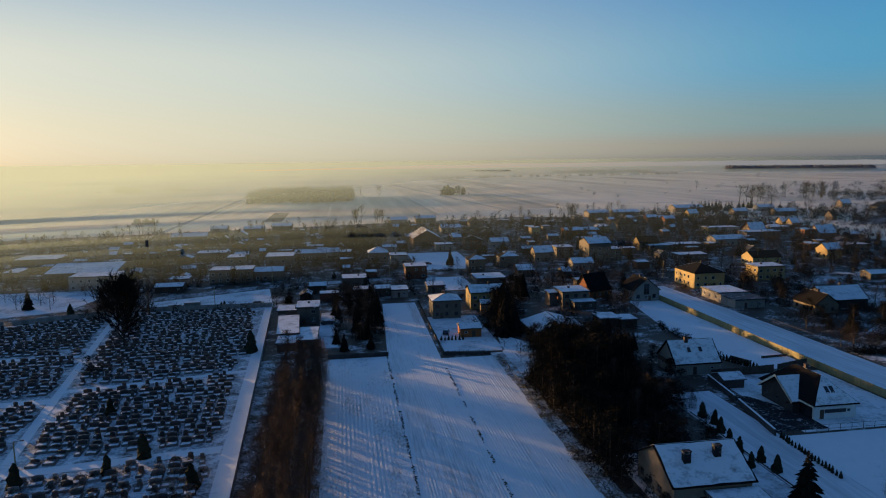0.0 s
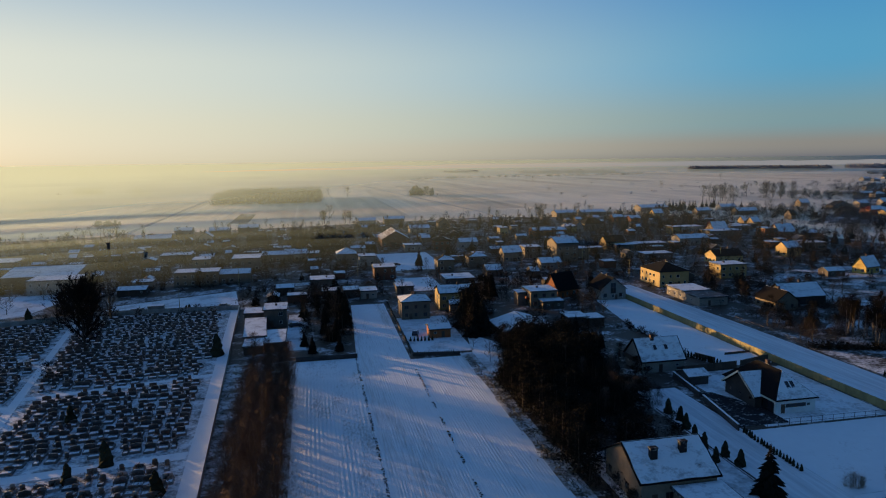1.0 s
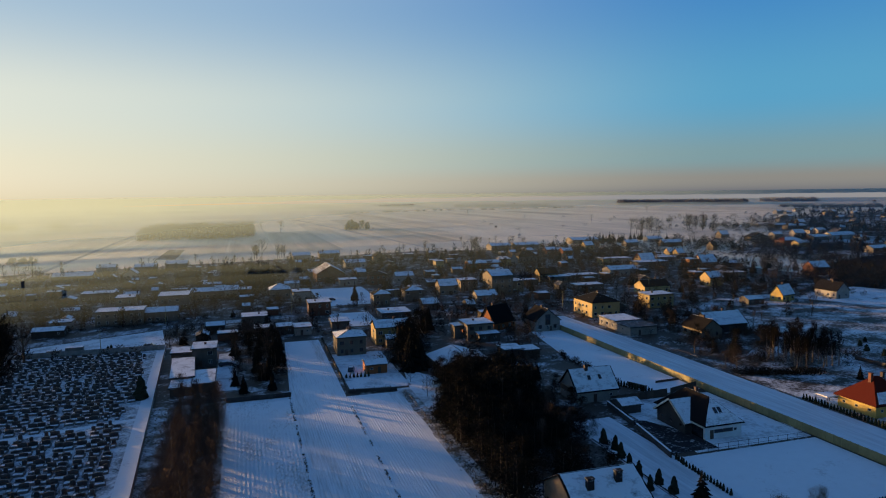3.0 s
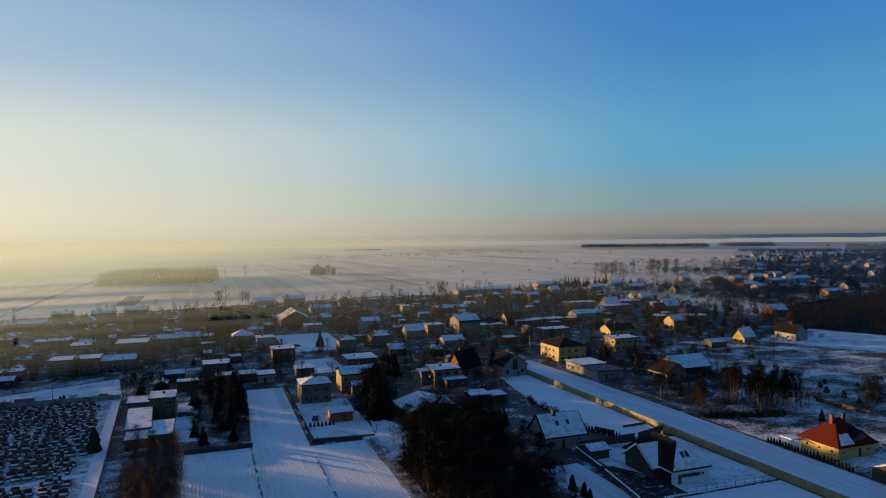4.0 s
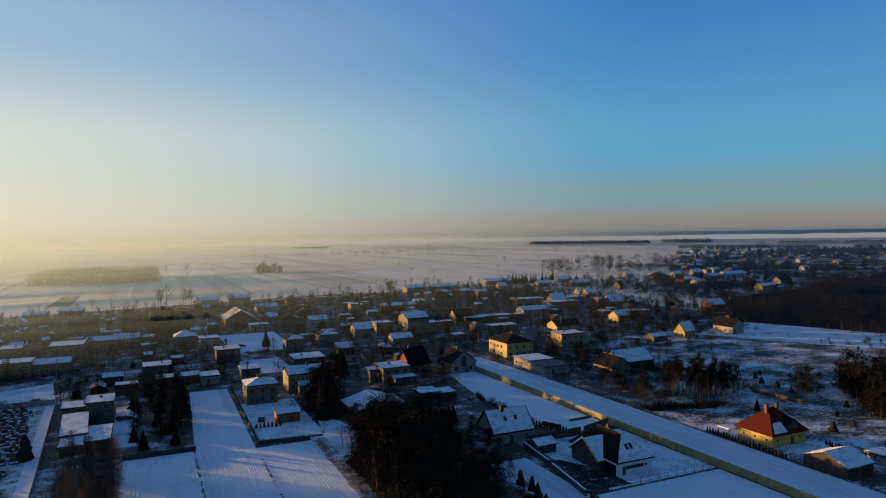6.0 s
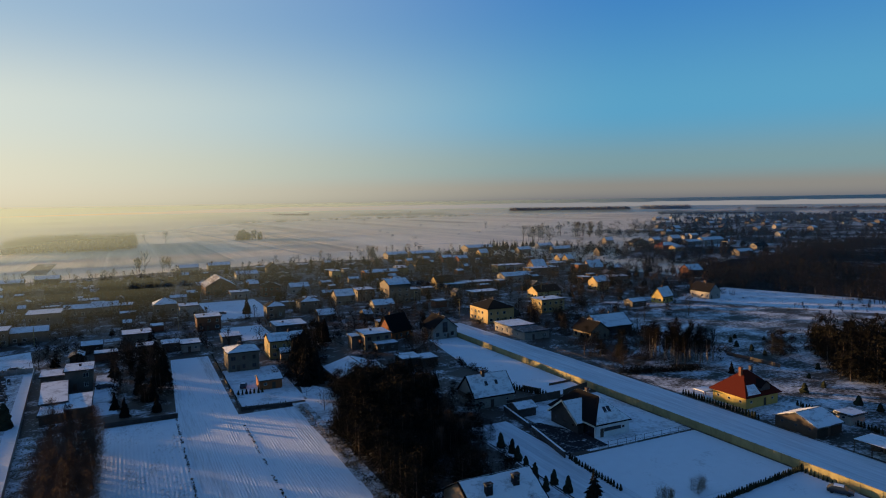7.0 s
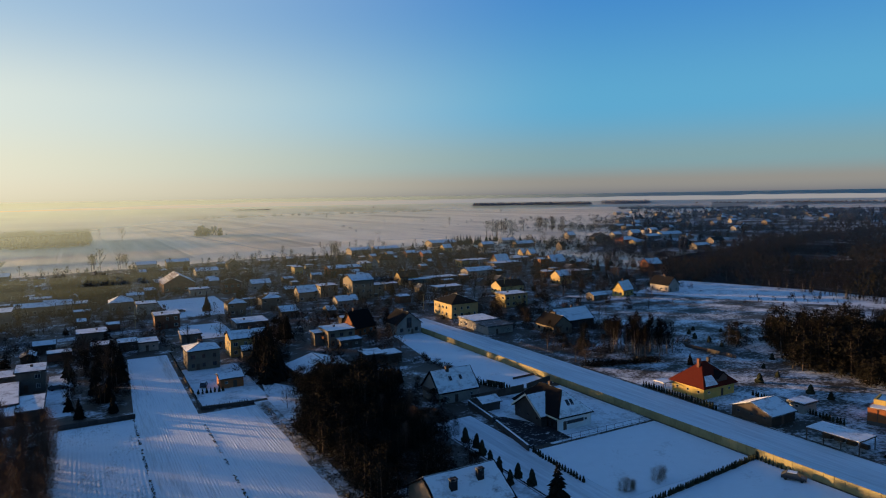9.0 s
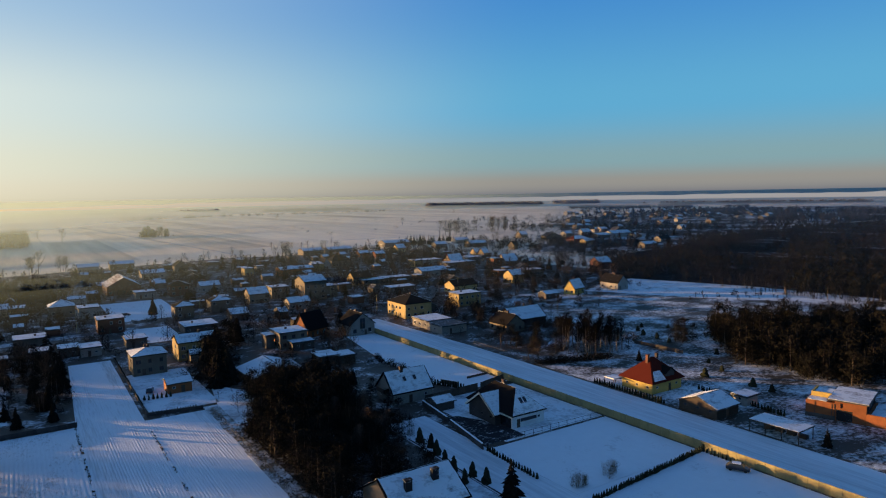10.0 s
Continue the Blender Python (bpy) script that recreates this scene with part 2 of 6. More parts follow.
# ---------------------------------------------------------------- mesh tools
class Build:
    def __init__(self):
        self.v, self.f, self.slots = [], [], []

    def add(self, verts, faces):
        n = len(self.v)
        self.v += [tuple(p) for p in verts]
        self.f += [tuple(i + n for i in g) for g in faces]
        return self

    def box(self, x0, y0, z0, x1, y1, z1, taper=0.0):
        k = taper
        return self.add([(x0, y0, z0), (x1, y0, z0), (x1, y1, z0), (x0, y1, z0),
                         (x0 + k, y0 + k, z1), (x1 - k, y0 + k, z1), (x1 - k, y1 - k, z1), (x0 + k, y1 - k, z1)],
                        [(3, 2, 1, 0), (4, 5, 6, 7), (0, 1, 5, 4), (1, 2, 6, 5), (2, 3, 7, 6), (3, 0, 4, 7)])

    def tube(self, a, b, ra, rb, n=5, caps=True):
        a, b = Vector(a), Vector(b)
        d = (b - a).normalized()
        s = d.cross(Vector((0, 0, 1)) if abs(d.z) < 0.9 else Vector((1, 0, 0))).normalized()
        u = d.cross(s)
        ring = [s * math.cos(2 * math.pi * i / n) + u * math.sin(2 * math.pi * i / n) for i in range(n)]
        vs = [a + q * ra for q in ring] + [b + q * rb for q in ring]
        fs = [(i, (i + 1) % n, n + (i + 1) % n, n + i) for i in range(n)]
        return self.add(vs, fs + ([tuple(range(n))[::-1], tuple(range(n, 2 * n))] if caps else []))

    def slab(self, poly, thick, up=True):
        """A plate on a flat polygon, thickened along its normal (upwards, or downwards)."""
        p = [Vector(q) for q in poly]
        nrm = Vector((0, 0, 0))
        for i in range(len(p)):
            nrm += p[i].cross(p[(i + 1) % len(p)])
        nrm.normalize()
        if (nrm.z < 0) == up:
            nrm = -nrm
        n = len(p)
        q = [a + nrm * thick for a in p]
        return self.add(p + q, [tuple(range(n))[::-1], tuple(range(n, 2 * n))] +
                        [(i, (i + 1) % n, n + (i + 1) % n, n + i) for i in range(n)])

    def take(self, other, m, slot=0):
        """Adds another build at the pose m, in the material of that slot."""
        n = len(self.v)
        self.v += [tuple(m @ Vector(p)) for p in other.v]
        self.f += [tuple(i + n for i in g) for g in other.f]
        self.slots += [slot] * len(other.f)
        return self

    def mesh(self, name, *materials):
        me = bpy.data.meshes.new(name)
        me.from_pydata(self.v, [], self.f)
        for material in materials:
            me.materials.append(material)
        if self.slots:
            me.polygons.foreach_set("material_index", self.slots)
        me.update()
        return me


def part(name, b, material, parent=None, label="", m=None):
    """Links a build (or a mesh) as one object, under a thing if one is given."""
    ob = new(name, b.mesh(name, material) if isinstance(b, Build) else b)
    if parent is not None:
        ob.parent = parent
    if m is not None:
        ob.matrix_basis = m
    return tagged(ob, label)


def thing(name, m, label, category, group=""):
    ob = tagged(new(name), label, category, group)
    ob.empty_display_size = 0.5
    ob.matrix_basis = m
    return ob


def wobbly(poly, amount, step, rnd):
    """The polygon with its edges broken up and uneven."""
    out = []
    for i, a in enumerate(poly):
        a, b = Vector(a), Vector(poly[(i + 1) % len(poly)])
        n = max(1, int((b - a).length / step))
        mid = sum((Vector(q) for q in poly), Vector()) / len(poly)
        for k in range(n):
            p = a.lerp(b, k / n)
            out.append(p + (mid - p).normalized() * rnd.uniform(0, amount))
    return out


def sheet(name, poly, z, material, label, category, kind="structure", thick=0.25):
    """A level sheet of ground whose top lies at z."""
    b = Build().slab([(x, y, z - thick) for x, y in poly], thick)
    return tagged(part(name, b, material), label, category, kind=kind)


def rect(x0, y0, x1, y1):
    return [(x0, y0), (x1, y0), (x1, y1), (x0, y1)]


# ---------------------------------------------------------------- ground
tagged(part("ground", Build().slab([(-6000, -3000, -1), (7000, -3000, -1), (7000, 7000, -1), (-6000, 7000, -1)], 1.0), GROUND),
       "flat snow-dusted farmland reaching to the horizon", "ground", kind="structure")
sheet("village_ground", [(-330, 20), (330, 20), (345, 300), (330, 560), (160, 610), (-60, 560), (-250, 520)], 0.02, VILLAGE,
      "garden plots with patchy snow over dead grass", "ground")
sheet("meadow_ground", [(137, 20), (420, 20), (420, 330), (250, 285), (190, 255), (186, 196), (137, 160)], 0.04, MEADOW, "rough meadow with snow between dry grass", "meadow")
def furrowed(name, edges, step, height, material, label, seed):
    """A field of drilled rows: low snowy ridges along y between two edges, given as (y, left, right)."""
    r, b = random.Random(seed), Build()
    n = int((edges[0][2] - edges[0][1]) / step) * 2
    ys, k = [], 0
    y = edges[0][0]
    while y < edges[-1][0]:
        ys.append(y)
        y += 2.2
    ys.append(edges[-1][0])
    for y in ys:
        while k < len(edges) - 2 and y > edges[k + 1][0]:
            k += 1
        f = (y - edges[k][0]) / (edges[k + 1][0] - edges[k][0])
        x0, x1 = (edges[k][i] + (edges[k + 1][i] - edges[k][i]) * f for i in (1, 2))
        for j in range(n + 1):
            x = x0 + (x1 - x0) * j / n
            worn = 0.5 + 1.3 * noise.noise((x * 0.35, y * 0.05, seed)) + r.uniform(-0.4, 0.5)
            b.v.append((x + r.uniform(-0.03, 0.03), y, 0.06 + 0.04 * noise.noise((x * 0.12, y * 0.08, seed + 7)) + (height * max(0.1, worn) if j % 2 else 0)))
    w = n + 1
    b.f += [(i * w + j, i * w + j + 1, i * w + w + j + 1, i * w + w + j) for i in range(len(ys) - 1) for j in range(n)]
    return tagged(part(name, b, material), label, "field", kind="structure")


furrowed("field_1", [(40, -6, 10.2), (178, -6, 10.2)], 0.8, 0.04, STUBBLE, "narrow field of snow over stubble", 1)
furrowed("field_2", [(40, 10.3, 25.2), (165, 10.2, 24.6), (173.4, 10.2, 24.9), (178, 10.4, 24.9), (247, 13.1, 25.6)], 0.56, 0.03, DRILLED, "narrow snowy field with drilled rows", 2)
furrowed("field_3", [(40, 25.2, 39.6), (165, 24.6, 39.6), (173.4, 24.9, 39.2)], 0.56, 0.03, DRILLED, "narrow snowy field with drilled rows", 3)
sheet("road", [(119.2, 10), (136, 10), (135.5, 190), (133, 258), (122, 258), (119.6, 190)], 0.08, ROADSNOW, "wide road under packed snow", "road")
sheet("street", [(-330, 176), (-116, 252), (-79, 269), (-33, 290), (40, 300), (40, 306), (-34, 297), (-80, 277), (-118, 260), (-330, 184)], 0.06, STREET,
      "dark wet village street with slushy edges", "street")
sheet("snowy_lot", [(-78, 256), (-29, 258), (-33, 288), (-76, 268)], 0.07, YARD, "snow-covered lot beside the street", "yard")
sheet("orchard_lot", [(-165, 236), (-104, 258), (-96, 300), (-150, 300)], 0.07, YARD, "snowy orchard garden", "garden")
sheet("house_plot", rect(82.5, 84, 117.6, 110), 0.09, SNOW, "smooth snow on an open building plot", "plot")
sheet("house_plot_2", rect(82.5, 20, 117.6, 83.9), 0.09, SNOW, "smooth snow on an open building plot", "plot")
sheet("garden_plot", [(103.5, 148), (117.8, 148), (117.8, 232), (106, 232), (100.5, 196), (98.5, 160)], 0.08, SNOW, "smooth garden snow beside the road", "plot")
sheet("paved_yard", [(82.5, 112), (94, 112), (94, 121), (89, 131), (85.5, 133)], 0.1, PAVING, "dark paved yard with traces of snow", "yard")
sheet("house_garden", rect(88, 111, 117.6, 145), 0.07, YARD, "trodden snow in a house garden", "garden")
sheet("driveway", rect(71.0, 40, 82.4, 136), 0.085, ROADSNOW, "snowy driveway with wheel tracks", "driveway")
sheet("garden_edge", [(43, 157), (51, 157), (53, 184), (46, 196), (43, 176)], 0.06, YARD, "snowy garden strip behind the field", "garden")
sheet("house_lot", rect(46.5, 60, 70.8, 108), 0.06, YARD, "trodden snow round a house beside the wood", "yard")
sheet("farm_yard", rect(-9.4, 190, -3.4, 236), 0.07, YARD, "snowy farm yard", "yard")
sheet("yard_snow", rect(26.8, 178, 44, 222), 0.06, YARD, "snowy back yard", "yard")
sheet("village_square", rect(36, 322, 66, 384), 0.06, SNOW, "open snowy yard among houses", "yard")
sheet("back_yard", rect(36, 268, 54, 300), 0.06, SNOW, "open snowy yard among houses", "yard")
sheet("bright_meadow", [(262, 262), (290, 205), (330, 150), (352, 150), (345, 215), (322, 280)], 0.06, YARD, "open snow in front of the forest", "meadow")
sheet("town_ground", [(400, 470), (545, 580), (720, 765), (960, 985), (1350, 1150), (1900, 1250), (2300, 900), (1200, 530), (700, 480), (500, 400)], 0.13, TOWN, "gardens and scrub round the far houses", "ground")
# the open fields: long strips sown and ploughed at different times
rnd = random.Random(3)
# the strips' snow colours carry the same painted warmth of low sun
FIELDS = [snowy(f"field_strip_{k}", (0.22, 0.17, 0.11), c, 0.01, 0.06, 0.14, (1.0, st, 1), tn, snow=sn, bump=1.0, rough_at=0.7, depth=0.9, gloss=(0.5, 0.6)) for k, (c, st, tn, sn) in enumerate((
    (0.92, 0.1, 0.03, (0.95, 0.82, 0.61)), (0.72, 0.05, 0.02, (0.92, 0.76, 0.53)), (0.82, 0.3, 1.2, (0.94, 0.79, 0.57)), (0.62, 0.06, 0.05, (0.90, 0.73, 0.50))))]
x = -900.0
count = 0
while x < 1500:
    w = rnd.uniform(28, 90)
    y0, y1 = 640 + 0.22 * max(0, x) + rnd.uniform(0, 60), rnd.uniform(1000, 1500)
    for a, b in ((y0, y1), (y1 + 8, rnd.uniform(1700, 2600))):
        if not (x > 250 and a < 900):
            count += 1
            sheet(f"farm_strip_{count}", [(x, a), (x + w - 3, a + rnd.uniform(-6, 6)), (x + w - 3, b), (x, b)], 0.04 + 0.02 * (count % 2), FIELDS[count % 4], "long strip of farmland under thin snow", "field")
    x += w
sheet("ploughed_patch", [(-74, 622), (-57, 617), (-58, 730), (-74, 735)], 0.1, PLOUGH, "dark ploughed patch between snowy fields", "field")
sheet("farm_track", [(-146, 500), (-141, 500), (-150, 1460), (-157, 1460)], 0.11, VERGE, "farm track through the fields with dry grass", "track")
sheet("farm_track_2", [(178, 640), (181, 640), (120, 1500), (114, 1500)], 0.11, VERGE, "grassy track through the fields", "track")
sheet("farm_track_3", [(330, 760), (900, 700), (900, 704), (330, 764)], 0.11, VERGE, "grassy field boundary", "track")
sheet("rough_strip", [(-18, 60), (-6, 60), (-6, 180), (-24.5, 180)], 0.05, VERGE, "rough grass strip with snow along the cemetery wall", "verge")
sheet("wood_verge", rect(39.2, 40, 43, 176), 0.07, VERGE, "rough grassy verge beside the pines", "verge")
sheet("cemetery_ground", [(-17.8, 60), (-27.8, 250), (-76, 251), (-116, 237), (-200, 207), (-200, 60)], 0.05, CEMGROUND, "cemetery ground with trodden snow between graves", "cemetery ground")
main_x = lambda y: -62.6 - 0.16 * (y - 123)
wall_x = lambda y: -17.9 - 10.0 * (y - 66) / 184
sheet("cemetery_path_1", [(wall_x(60) - 4.0, 60), (wall_x(60) - 0.4, 60), (wall_x(249) - 0.4, 249), (wall_x(249) - 2.9, 249)], 0.09, SNOW, "snowy path along the cemetery wall", "path")
sheet("cemetery_path_2", [(main_x(60) - 1.1, 60), (main_x(60) + 1.1, 60), (main_x(243) + 0.9, 243), (main_x(243) - 0.9, 243)], 0.095, SNOW, "snowy main path of the cemetery", "path")
sheet("cemetery_path_3", [(-61, 117.6), (-25, 122), (-25, 125.2), (-61, 120.6)], 0.10, SNOW, "snowy path between rows of graves", "path")
sheet("cemetery_path_4", [(-120, 152), (-68, 155.5), (-68, 159), (-120, 155.5)], 0.10, SNOW, "snowy path between rows of graves", "path")
sheet("cemetery_path_5", [(-70, 162), (-27, 171), (-27, 173), (-70, 164)], 0.10, SNOW, "narrow snowy path between graves", "path")
sheet("cemetery_path_6", [(-120, 192), (-76, 194), (-76, 196), (-120, 194)], 0.10, SNOW, "narrow snowy path between graves", "path")


# ---------------------------------------------------------------- houses
PANES = {}


def lattice(xs, zs, gaps, depth):
    """An upright plate of cells with gaps left open, in one piece."""
    b, nz = Build(), len(zs)
    vs = [(x, y, z) for y in (0, depth) for x in xs for z in zs]
    at = lambda i, j, back: back * len(xs) * nz + i * nz + j
    cells = {(i, j) for i in range(len(xs) - 1) for j in range(nz - 1)} - gaps
    fs = []
    for i, j in cells:
        ring = [(i, j), (i + 1, j), (i + 1, j + 1), (i, j + 1)]
        fs.append(tuple(at(p, q, 0) for p, q in ring))
        fs.append(tuple(at(p, q, 1) for p, q in reversed(ring)))
        for (p, q), other in (((0, 1), (i, j - 1)), ((1, 2), (i + 1, j)), ((2, 3), (i, j + 1)), ((3, 0), (i - 1, j))):
            if other not in cells:
                fs.append((at(*ring[p], 0), at(*ring[p], 1), at(*ring[q], 1), at(*ring[q], 0)))
    return b.add(vs, fs)


def window_meshes(w, h, dark):
    """Frame with a mullion and a pane, shared by all windows of that size."""
    key = (round(w, 1), round(h, 1), dark)
    if key not in PANES:
        w, h, _ = key
        k = 0.09
        xs = [0, k, w / 2 - 0.04, w / 2 + 0.04, w - k, w] if w > 0.9 else [0, k, w - k, w]
        b = lattice(xs, [0, k, h - k, h], {(i, 1) for i in range(1, len(xs) - 2, 2)}, 0.1)
        PANES[key] = (b.mesh("window", DARKFRAME if dark else FRAME), Build().box(k, 0.04, k, w - k, 0.07, h - k).mesh("pane", GLASS))
    return PANES[key]


def far_pane(w, h):
    """A window too far off to tell its frame from its pane."""
    key = (round(w, 1), round(h, 1))
    if key not in PANES:
        PANES[key] = Build().take(lattice([0, 0.09, w - 0.09, w], [0, 0.09, h - 0.09, h], {(1, 1)}, 0.1), Matrix(), 0).take(Build().box(0.08, 0.04, 0.08, w - 0.08, 0.07, h - 0.08), Matrix(), 1).mesh("window", FRAME, GLASS)
    return PANES[key]


def wall_side(b, corner, along, inward, length, height, holes, depth=0.14):
    """One outer wall face with its openings and their reveals."""
    c, u, n, up = Vector(corner), Vector(along), Vector(inward), Vector((0, 0, 1))
    xs = sorted({0.0, length, *[q for x, z, w, h in holes for q in (x, x + w)]})
    zs = sorted({0.0, height, *[q for x, z, w, h in holes for q in (z, z + h)]})
    at = lambda x, z, d=0.0: c + u * x + up * z + n * d
    for x0, x1 in zip(xs, xs[1:]):
        for z0, z1 in zip(zs, zs[1:]):
            if not any(x <= (x0 + x1) / 2 <= x + w and z <= (z0 + z1) / 2 <= z + h for x, z, w, h in holes):
                b.add([at(x0, z0), at(x1, z0), at(x1, z1), at(x0, z1)], [(0, 1, 2, 3)])
    for x, z, w, h in holes:
        ring = [(x, z), (x + w, z), (x + w, z + h), (x, z + h)]
        for (a, e), (g, k) in zip(ring, ring[1:] + ring[:1]):
            b.add([at(a, e), at(g, k), at(g, k, depth), at(a, e, depth)], [(0, 1, 2, 3)])
        b.add([at(x, z, depth), at(x + w, z, depth), at(x + w, z + h, depth), at(x, z + h, depth)], [(0, 1, 2, 3)])


WORDS = {"tan": "tan rendered", "yellow": "yellow rendered", "white": "off-white", "lemon": "lemon-yellow", "bright": "fresh white", "grey": "grey rendered", "dark": "dark", "brick": "red brick", "orange": "bare orange brick", "wood": "weathered timber"}
SHAPES = {"gx": "gable", "gy": "gable", "hip": "hipped", "flat": "flat"}
COVER = {"tile": "dark tiled", "redtile": "red tiled", "felt": "felt", "metal": "corrugated"}
SIDES = (((0, 0), (1, 0), (0, 1), 0), ((0, 1), (0, -1), (1, 0), -90), ((1, 1), (-1, 0), (0, -1), 180), ((1, 0), (0, 1), (-1, 0), 90))


def roof_faces(w, d, h, kind, rise, over):
    """The roof's planes, each with the side to which it falls."""
    o = over
    if kind == "gx":
        z = h - rise * o / (d / 2)
        return [("front", [(-o, -o, z), (w + o, -o, z), (w + o, d / 2, h + rise), (-o, d / 2, h + rise)]),
                ("back", [(w + o, d + o, z), (-o, d + o, z), (-o, d / 2, h + rise), (w + o, d / 2, h + rise)])]
    if kind == "gy":
        z = h - rise * o / (w / 2)
        return [("left", [(-o, d + o, z), (-o, -o, z), (w / 2, -o, h + rise), (w / 2, d + o, h + rise)]),
                ("right", [(w + o, -o, z), (w + o, d + o, z), (w / 2, d + o, h + rise), (w / 2, -o, h + rise)])]
    if kind == "hip":
        s = min(w, d) / 2 + o
        if w >= d:
            a, e = (s - o, d / 2, h + rise), (w - s + o, d / 2, h + rise)
        else:
            a, e = (w / 2, s - o, h + rise), (w / 2, d - s + o, h + rise)
        p = [(-o, -o, h - 0.1), (w + o, -o, h - 0.1), (w + o, d + o, h - 0.1), (-o, d + o, h - 0.1)]
        if w >= d:
            return [("front", [p[0], p[1], e, a]), ("right", [p[1], p[2], e]), ("back", [p[2], p[3], a, e]), ("left", [p[3], p[0], a])]
        return [("front", [p[0], p[1], a]), ("right", [p[1], p[2], e, a]), ("back", [p[2], p[3], e]), ("left", [p[3], p[0], a, e])]
    return [("flat", [(-o, -o, h), (w + o, -o, h), (w + o, d + o, h + 0.25), (-o, d + o, h + 0.25)])]


FOOTPRINTS = []


def house(x, y, w, d, h, kind, rise, wall, roof, name="house", turn=0.0, windows=True, snow=("front", "back", "right", "flat"), label="", chimneys=1, over=0.45, seed=None, gap=3.1):
    """A building whose front left corner stands at (x, y); its front looks to -y."""
    rnd = random.Random(seed if seed is not None else int(x * 7 + y * 13))
    if y > 240 and roof == "tile" and not label and (int(x * 3 + y) % 5) < 2:
        snow = ("back", "right")  # the snow has slid off
    text = label or f"{WORDS[wall]} {name.replace('_', ' ')} with snowy {SHAPES[kind]} {COVER[roof]} roof"
    ob = thing(name, pose(x, y, 0, 0, 0, turn), text, "building" if name in ("hall", "barn") else name.replace("_", " ").split()[-1])
    FOOTPRINTS.append((x - 1, y - 1, x + w + 1, y + d + 1))
    b = Build()
    storeys = max(1, int((h + 0.5) / 2.75))
    for i, (org, along, inward, turned) in enumerate(SIDES):
        length = w if i % 2 == 0 else d
        holes = []
        if windows and length > 3 and (y < 240 or i < 2 or i == 3 and x < 0):
            n = max(1, int(length / gap))
            for s in range(storeys):
                for k in range(n):
                    if rnd.random() < 0.14 and n > 1:
                        continue
                    ww = rnd.choice((1.0, 1.3, 1.5)) if h > 3.2 else 0.9
                    hh = 1.3 if h > 3.2 else 0.7
                    cx = length * (k + 0.5) / n - ww / 2
                    cz = s * 2.75 + (0.95 if h > 3.2 else 1.3)
                    if cz + hh < h - 0.15:
                        holes.append((cx, cz, ww, hh))
        door = None
        if i == 0 and windows:
            dx = rnd.uniform(0.15, 0.7) * (length - 1.2)
            holes = [q for q in holes if q[1] > 2.3 or q[0] + q[2] < dx - 0.2 or q[0] > dx + 1.2]
            door = (dx, 0.05, 1.0, 2.05)
            if h < 2.4:
                door = None
        corner = (org[0] * w, org[1] * d, 0)
        wall_side(b, corner, (*along, 0), (*inward, 0), length, h, holes + ([door] if door else []))
        base = pose(*corner, 0, 0, turned)
        for q in holes:
            fm, pm = window_meshes(q[2], q[3], wall in ("tan", "dark", "wood"))
            win = part("window", fm if y < 240 else far_pane(q[2], q[3]), None, ob, "", base @ pose(q[0], 0.03, q[1]))
            if y < 240:
                part("pane", pm, None, win)
        if door:
            part("door", Build().box(0, 0.02, 0, door[2], 0.1, door[3]).box(0.12, 0, 0.2, door[2] - 0.12, 0.03, 0.9).box(0.85, -0.05, 1.0, 0.9, 0.03, 1.12), DARKFRAME, ob, "brown panelled door", base @ pose(door[0], 0, door[1]))
    if kind == "gx":
        for xx in (0, w):
            b.add([(xx, 0, h), (xx, d, h), (xx, d / 2, h + rise)], [(0, 1, 2)])
    if kind == "gy":
        for yy in (0, d):
            b.add([(0, yy, h), (w, yy, h), (w / 2, yy, h + rise)], [(0, 1, 2)])
    part("wall", b, WALLS[wall], ob)
    r, s, trim = Build(), Build(), Build()
    for side, poly in roof_faces(w, d, h, kind, rise, over):
        r.slab([(px, py, pz + 0.02) for px, py, pz in poly], 0.18)
        if side in snow:
            mid = sum((Vector(q) for q in poly), Vector()) / len(poly)
            shrunk = [Vector(q).lerp(mid, 0.03) + Vector((0, 0, 0.19)) for q in poly]
            s.slab(wobbly(shrunk, 0.16, 1.5, rnd), 0.10)
    part("roof", r, ROOFS[roof], ob)
    if s.v:
        part("roof_snow", s, ROOFSNOW, ob, "uneven blanket of snow")
    if kind == "flat":
        o = over
        trim.box(-o - 0.03, -o - 0.03, h - 0.02, w + o + 0.03, -o + 0.06, h + 0.42).box(-o - 0.03, -o, h - 0.02, -o + 0.06, d + o, h + 0.45)
        part("roof_edge", trim, FELT, ob)
    for k in range(chimneys):
        cx, cy = w * rnd.uniform(0.3, 0.7), d * rnd.uniform(0.42, 0.62)
        top = h + rise + 0.9
        c = Build().box(cx - 0.35, cy - 0.35, h - 0.3, cx + 0.35, cy + 0.35, top).box(cx - 0.42, cy - 0.42, top, cx + 0.42, cy + 0.42, top + 0.12)
        part("chimney", c, CHIMNEY, ob, "brick chimney")
    return ob


